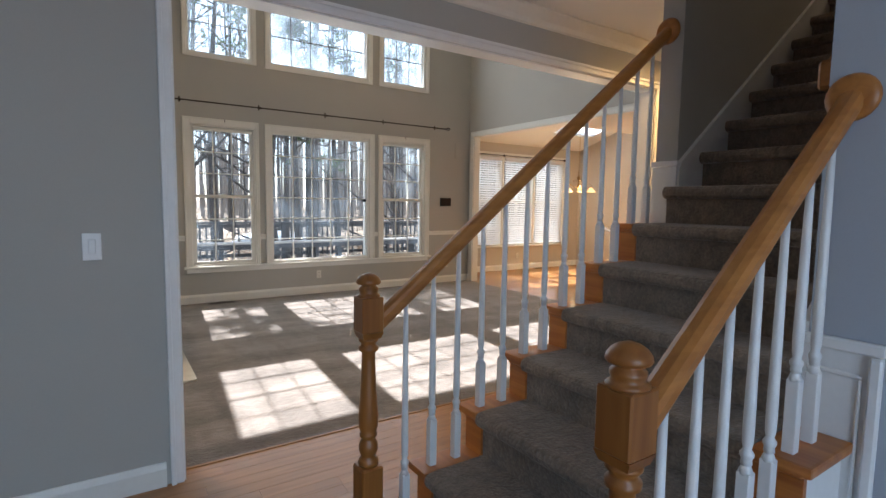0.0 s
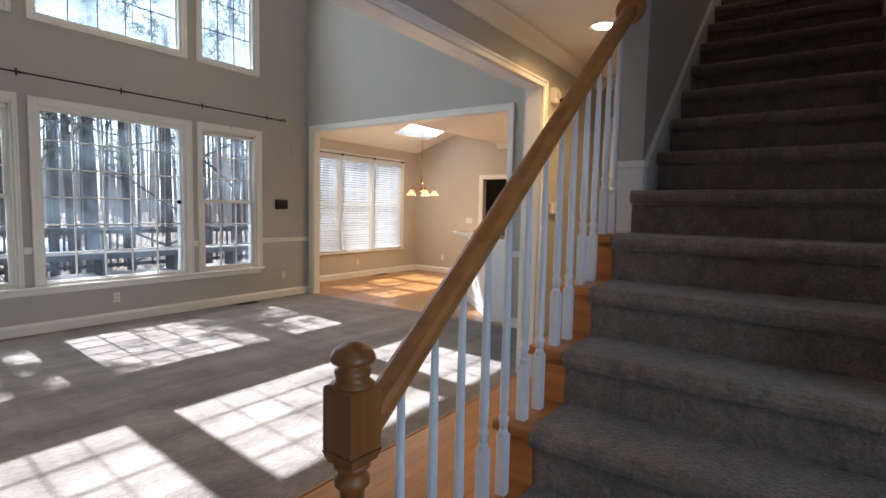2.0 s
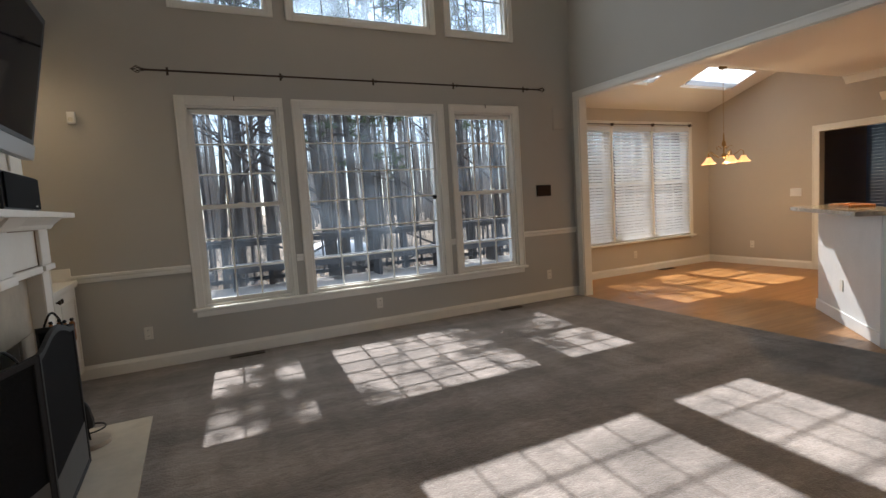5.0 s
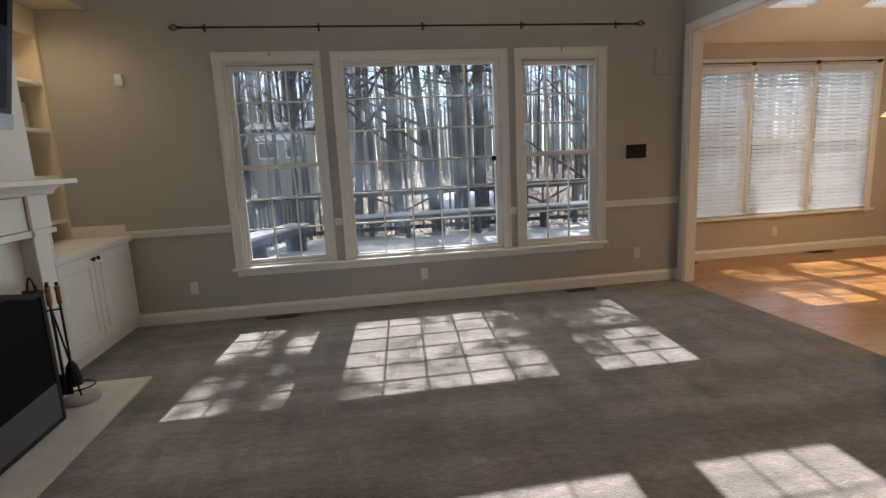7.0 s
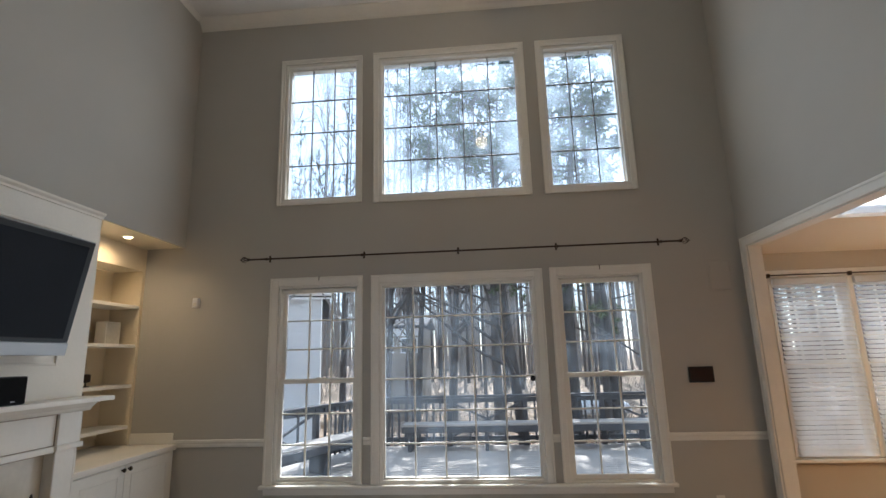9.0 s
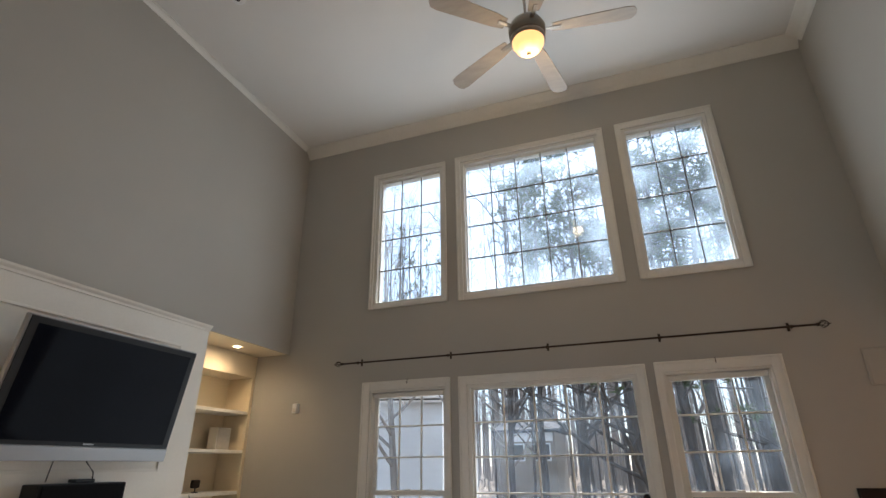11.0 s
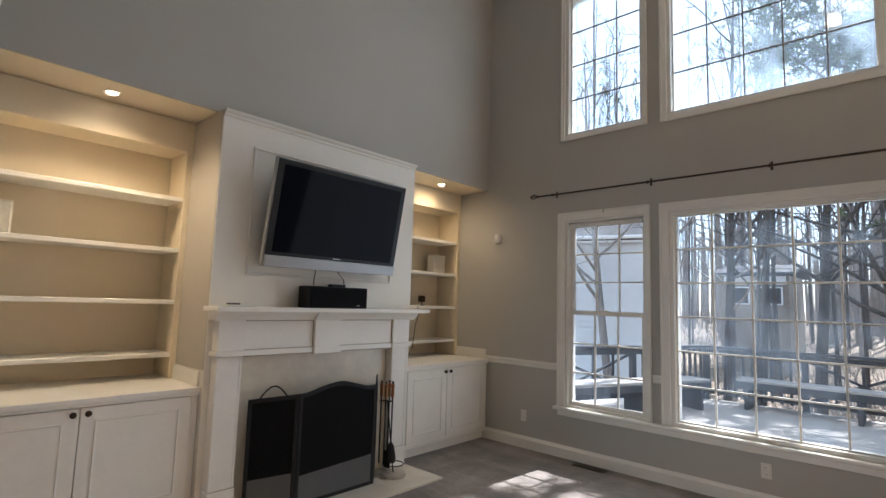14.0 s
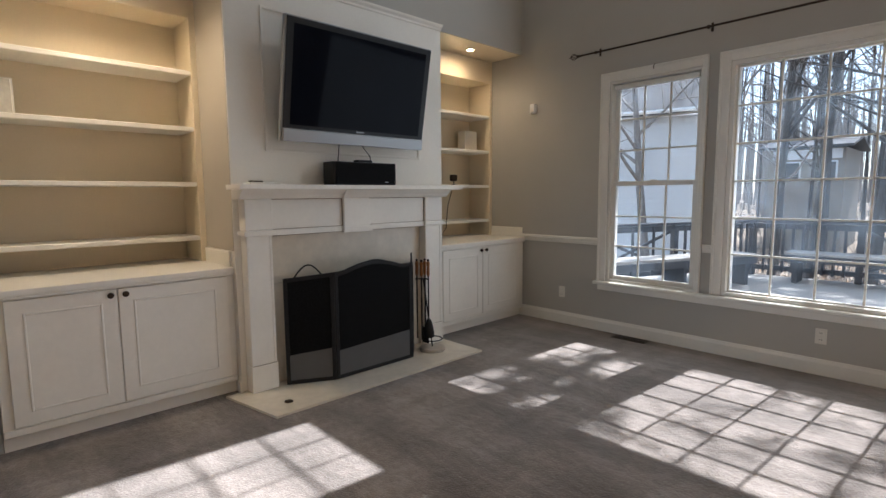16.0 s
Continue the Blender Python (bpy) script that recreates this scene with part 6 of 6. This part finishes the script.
# trees
def tree_mesh(kind, seed, H=14.0, r0=0.17, dense=1, low=0.42):
    rnd = random.Random(seed)
    V, F, V2, F2 = [], [], [], []

    def limb(V, F, pts, rads, seg):
        base = len(V)
        for i, p in enumerate(pts):
            d = (pts[min(i + 1, len(pts) - 1)] - pts[max(i - 1, 0)]).normalized()
            up = Vector((0, 0, 1)) if abs(d.z) < 0.9 else Vector((1, 0, 0))
            u = d.cross(up).normalized()
            w = d.cross(u)
            for k in range(seg):
                a = 2 * math.pi * k / seg
                V.append(p + rads[i] * (math.cos(a) * u + math.sin(a) * w))
        for i in range(len(pts) - 1):
            for k in range(seg):
                F.append((base + i * seg + k, base + i * seg + (k + 1) % seg, base + (i + 1) * seg + (k + 1) % seg, base + (i + 1) * seg + k))

    def path(p, d, L, n, wob, lift):
        pts = [p.copy()]
        for i in range(n):
            d = (d + Vector((rnd.uniform(-wob, wob), rnd.uniform(-wob, wob), rnd.uniform(-wob, wob) + lift))).normalized()
            p = p + d * (L / n)
            pts.append(p)
        return pts
    trunk = path(Vector((0, 0, -0.3)), Vector((rnd.uniform(-.04, .04), rnd.uniform(-.04, .04), 1)), H, 9, 0.035, 0.05)
    tr = [r0 * (1.25 if i == 0 else 1) * (1 - 0.88 * i / 9) for i in range(10)]
    limb(V, F, trunk, tr, 9)

    def at(u):
        i = min(int(u * 9), 8)
        f = u * 9 - i
        return trunk[i].lerp(trunk[i + 1], f), tr[i] * (1 - f) + tr[i + 1] * f
    if kind == "bare":
        for b in range(15):
            u = 0.30 + 0.68 * (b + rnd.random() * 0.8) / 15
            p, r = at(min(u, 0.99))
            a = rnd.uniform(0, 6.28)
            L = H * (0.34 - 0.20 * u) * rnd.uniform(0.8, 1.3)
            pts = path(p, Vector((math.cos(a), math.sin(a), rnd.uniform(0.5, 1.1))).normalized(), L, 5, 0.16, 0.05)
            limb(V2, F2, pts, [r * 0.5 * (1 - 0.8 * i / 5) + 0.006 for i in range(6)], 5)
            for c in range(6):
                q = pts[rnd.randint(1, 4)].lerp(pts[rnd.randint(2, 5)], rnd.random())
                dd = Vector((rnd.uniform(-1, 1), rnd.uniform(-1, 1), rnd.uniform(-0.1, 1))).normalized()
                p2 = path(q, dd, L * rnd.uniform(0.3, 0.55), 3, 0.22, 0.04)
                limb(V2, F2, p2, [0.018, 0.013, 0.009, 0.004], 3)
                for t in range(2):
                    q2 = p2[rnd.randint(0, 2)].lerp(p2[3], rnd.random() * 0.8)
                    dd = Vector((rnd.uniform(-1, 1), rnd.uniform(-1, 1), rnd.uniform(-0.2, 1))).normalized()
                    p3 = path(q2, dd, L * rnd.uniform(0.12, 0.28), 2, 0.25, 0.0)
                    limb(V2, F2, p3, [0.007, 0.005, 0.002], 3)
    else:
        for b in range(22):
            u = low + (0.99 - low) * b / 23
            p, r = at(min(u, 0.99))
            a = rnd.uniform(0, 6.28)
            L = H * (0.24 - 0.17 * u) * rnd.uniform(0.8, 1.4) + 0.3
            pts = path(p, Vector((math.cos(a), math.sin(a), rnd.uniform(0.0, 0.5))).normalized(), L, 4, 0.12, 0.02)
            limb(V, F, pts, [0.035 - 0.007 * i for i in range(5)], 4)
            for c in range(6 * dense):
                q = pts[rnd.randint(1, 4)] + Vector((rnd.gauss(0, 0.22), rnd.gauss(0, 0.22), rnd.gauss(0.05, 0.12)))
                for t in range(11):
                    dd = Vector((rnd.gauss(0, 1), rnd.gauss(0, 1), rnd.gauss(0.2, 0.8))).normalized() * rnd.uniform(0.12, 0.28)
                    s = dd.cross(Vector((rnd.gauss(0, 1), rnd.gauss(0, 1), rnd.gauss(0, 1)))).normalized() * 0.036
                    o = q + dd * 0.2
                    n = len(V2)
                    V2 += [o - s, o + s, o + dd]
                    F2.append((n, n + 1, n + 2))
    out = []
    for nm, v, f in (("trunk", V, F), ("crown", V2, F2)):
        me = bpy.data.meshes.new(nm)
        me.from_pydata([tuple(q) for q in v], [], f)
        for pl in me.polygons:
            pl.use_smooth = nm == "trunk" or kind == "bare"
        out.append(me)
    return out


def make_tree(kind, seed, label, category, bark, leaf, dense=1, low=0.42):
    t, c = tree_mesh(kind, seed, dense=dense, low=low)
    t.materials.append(bark)
    c.materials.append(leaf)
    e = thing("tree" if kind == "bare" else "pine_tree", label, category, "woodland trees")
    for nm, me in (("trunk", t), ("crown", c)):
        o = new(nm, me)
        o.parent = e
    return e


# last kind: crown kept high, to break the sun above the low windows
kinds = [make_tree("bare", 3, "tall bare winter tree with a grey brown trunk", "tree", BARK, BARK), make_tree("bare", 8, "slender bare winter tree with pale bark", "tree", BARK_PALE, BARK_PALE), make_tree("pine", 5, "tall pine with a bare lower trunk and open green crown", "tree", BARK, NEEDLES), make_tree("bare", 21, "tall bare winter tree with a forked crown", "tree", BARK, BARK_PALE),
         make_tree("pine", 31, "young pine with a thick green crown", "tree", BARK, NEEDLES, 3, 0.70)]


def place(e, x, y, hscale, thick, rot):
    e.matrix_world = Matrix.Translation((x, y, ground_z(x, y) + 0.1)) @ pose(0, 0, 0, 0, 0, rot) @ Matrix.Diagonal((thick, thick, hscale, 1))


R = random.Random(5)
# the pine at (1.36, 13.9) is added only to dapple the sun through window_1
spots = [(-1.1, 22.5, 3, 9.5, 0.9), (0.0, 23.5, 0, 10.0, 0.8), (3.75, 13.6, 0, 8.6, 1.15), (5.9, 14.6, 2, 8.8, 1.0), (1.9, 17.2, 0, 11.5, 1.0), (-0.6, 15.0, 3, 11.0, 0.55), (0.35, 15.9, 0, 12.8, 0.7),
         (7.4, 13.8, 0, 7.6, 0.9), (1.36, 13.9, 4, 11.1, 0.62), (3.3, 20.0, 4, 14.5, 1.3), (4.82, 14.0, 4, 11.1, 1.35), (4.5, 14.3, 2, 10.8, 0.9), (4.5, 15.4, 3, 12.5, 0.8), (9.3, 15.5, 0, 11.0, 0.9), (6.7, 19.3, 2, 14.0, 1.0), (-2.6, 16.4, 1, 10.5, 1.0), (11.5, 18.0, 2, 13.0, 1.2)]
k = 0
tries = 0
while len(spots) < 125 and tries < 5000:
    tries += 1
    y = 19 + 36 * R.random() ** 0.75
    x = R.uniform(-0.55 * y, 0.85 * y)
    if x < -1.2 and 16.5 < y < 27.5 or (-4 < x < 0.3 and 28 < y < 36) or math.hypot(x - 7.2, y - 27) < 3:
        continue
    if any(math.hypot(x - s[0], y - s[1]) < 1.1 for s in spots):
        continue
    kind = R.choices((0, 1, 2, 3), (4, 3, 3, 3))[0]
    if x > 4 and kind == 1:
        kind = 2
    low = 0.75 * (y - 4.7) + 3.0 if x < 0.22 * y - 1.0 else 99
    spots.append((x, y, kind, min(low, 0.86 * y * R.uniform(0.75, 1.1), 26, (y - 7.6) * 1.04 + 1.2), R.uniform(0.35, 0.8)))
first = set()
for (x, y, kd, h, th) in spots:
    if kd not in first:
        first.add(kd)
        e = kinds[kd]
    else:
        e = copy_thing(kinds[kd], Matrix())
    place(e, x, y, h / 14.0, th * (0.62 + h / 60), (x * 7901 + y * 4703) % 360)

# far woods
R = random.Random(9)
vs, fs = [], []
for k in range(1900):
    y = 50 + 70 * R.random()
    x = R.uniform(-1.1 * y, 1.3 * y)
    h = R.uniform(9, 22)
    r = R.uniform(0.06, 0.24)
    z = ground_z(x, y)
    lean = R.uniform(-0.8, 0.8)
    n = len(vs)
    for (zz, rr, lx) in ((z - 0.3, r, 0), (z + h * 0.6, r * 0.6, lean * 0.4), (z + h, 0.02, lean)):
        for q in range(4):
            a = q * math.pi / 2
            vs.append((x + lx + rr * math.cos(a), y + rr * math.sin(a), zz))
    for s in (0, 4):
        for q in range(4):
            fs.append((n + s + q, n + s + (q + 1) % 4, n + s + 4 + (q + 1) % 4, n + s + 4 + q))
    for b in range(9):
        zz = z + h * R.uniform(0.4, 0.98)
        a, L = R.uniform(0, 6.28), R.uniform(1, 3)
        n = len(vs)
        t = 0.045
        vs += [(x, y, zz), (x + t, y, zz + t), (x, y + t, zz - t), (x + L * math.cos(a), y + L * math.sin(a), zz + L * R.uniform(0.3, 1.0))]
        fs += [(n, n + 1, n + 3), (n + 1, n + 2, n + 3), (n + 2, n, n + 3)]
me = bpy.data.meshes.new("far_woods")
me.from_pydata(vs, [], fs)
me.materials.append(BARK_PALE)
tagged(new("far_woods", me), "dense bare winter woods in the distance", "woods", kind="stuff")
vs, fs = [], []
for k in range(4200):
    y = 15 + 60 * R.random()
    x = R.uniform(-0.8 * y, 1.1 * y)
    if x < -1.5 and 14 < y < 28:
        continue
    z = ground_z(x, y) + 0.1
    for b in range(5):
        a, L, up = R.uniform(0, 6.28), R.uniform(0.3, 0.9), R.uniform(0.5, 1.8)
        n = len(vs)
        vs += [(x, y, z), (x + 0.02, y, z), (x + 0.01, y + 0.02, z), (x + L * math.cos(a), y + L * math.sin(a), z + up)]
        fs += [(n, n + 1, n + 3), (n + 1, n + 2, n + 3), (n + 2, n, n + 3)]
me = bpy.data.meshes.new("undergrowth")
me.from_pydata(vs, [], fs)
me.materials.append(BARK_PALE)
tagged(new("undergrowth", me), "thin bare shrubs on the forest floor", "shrubs", kind="stuff")
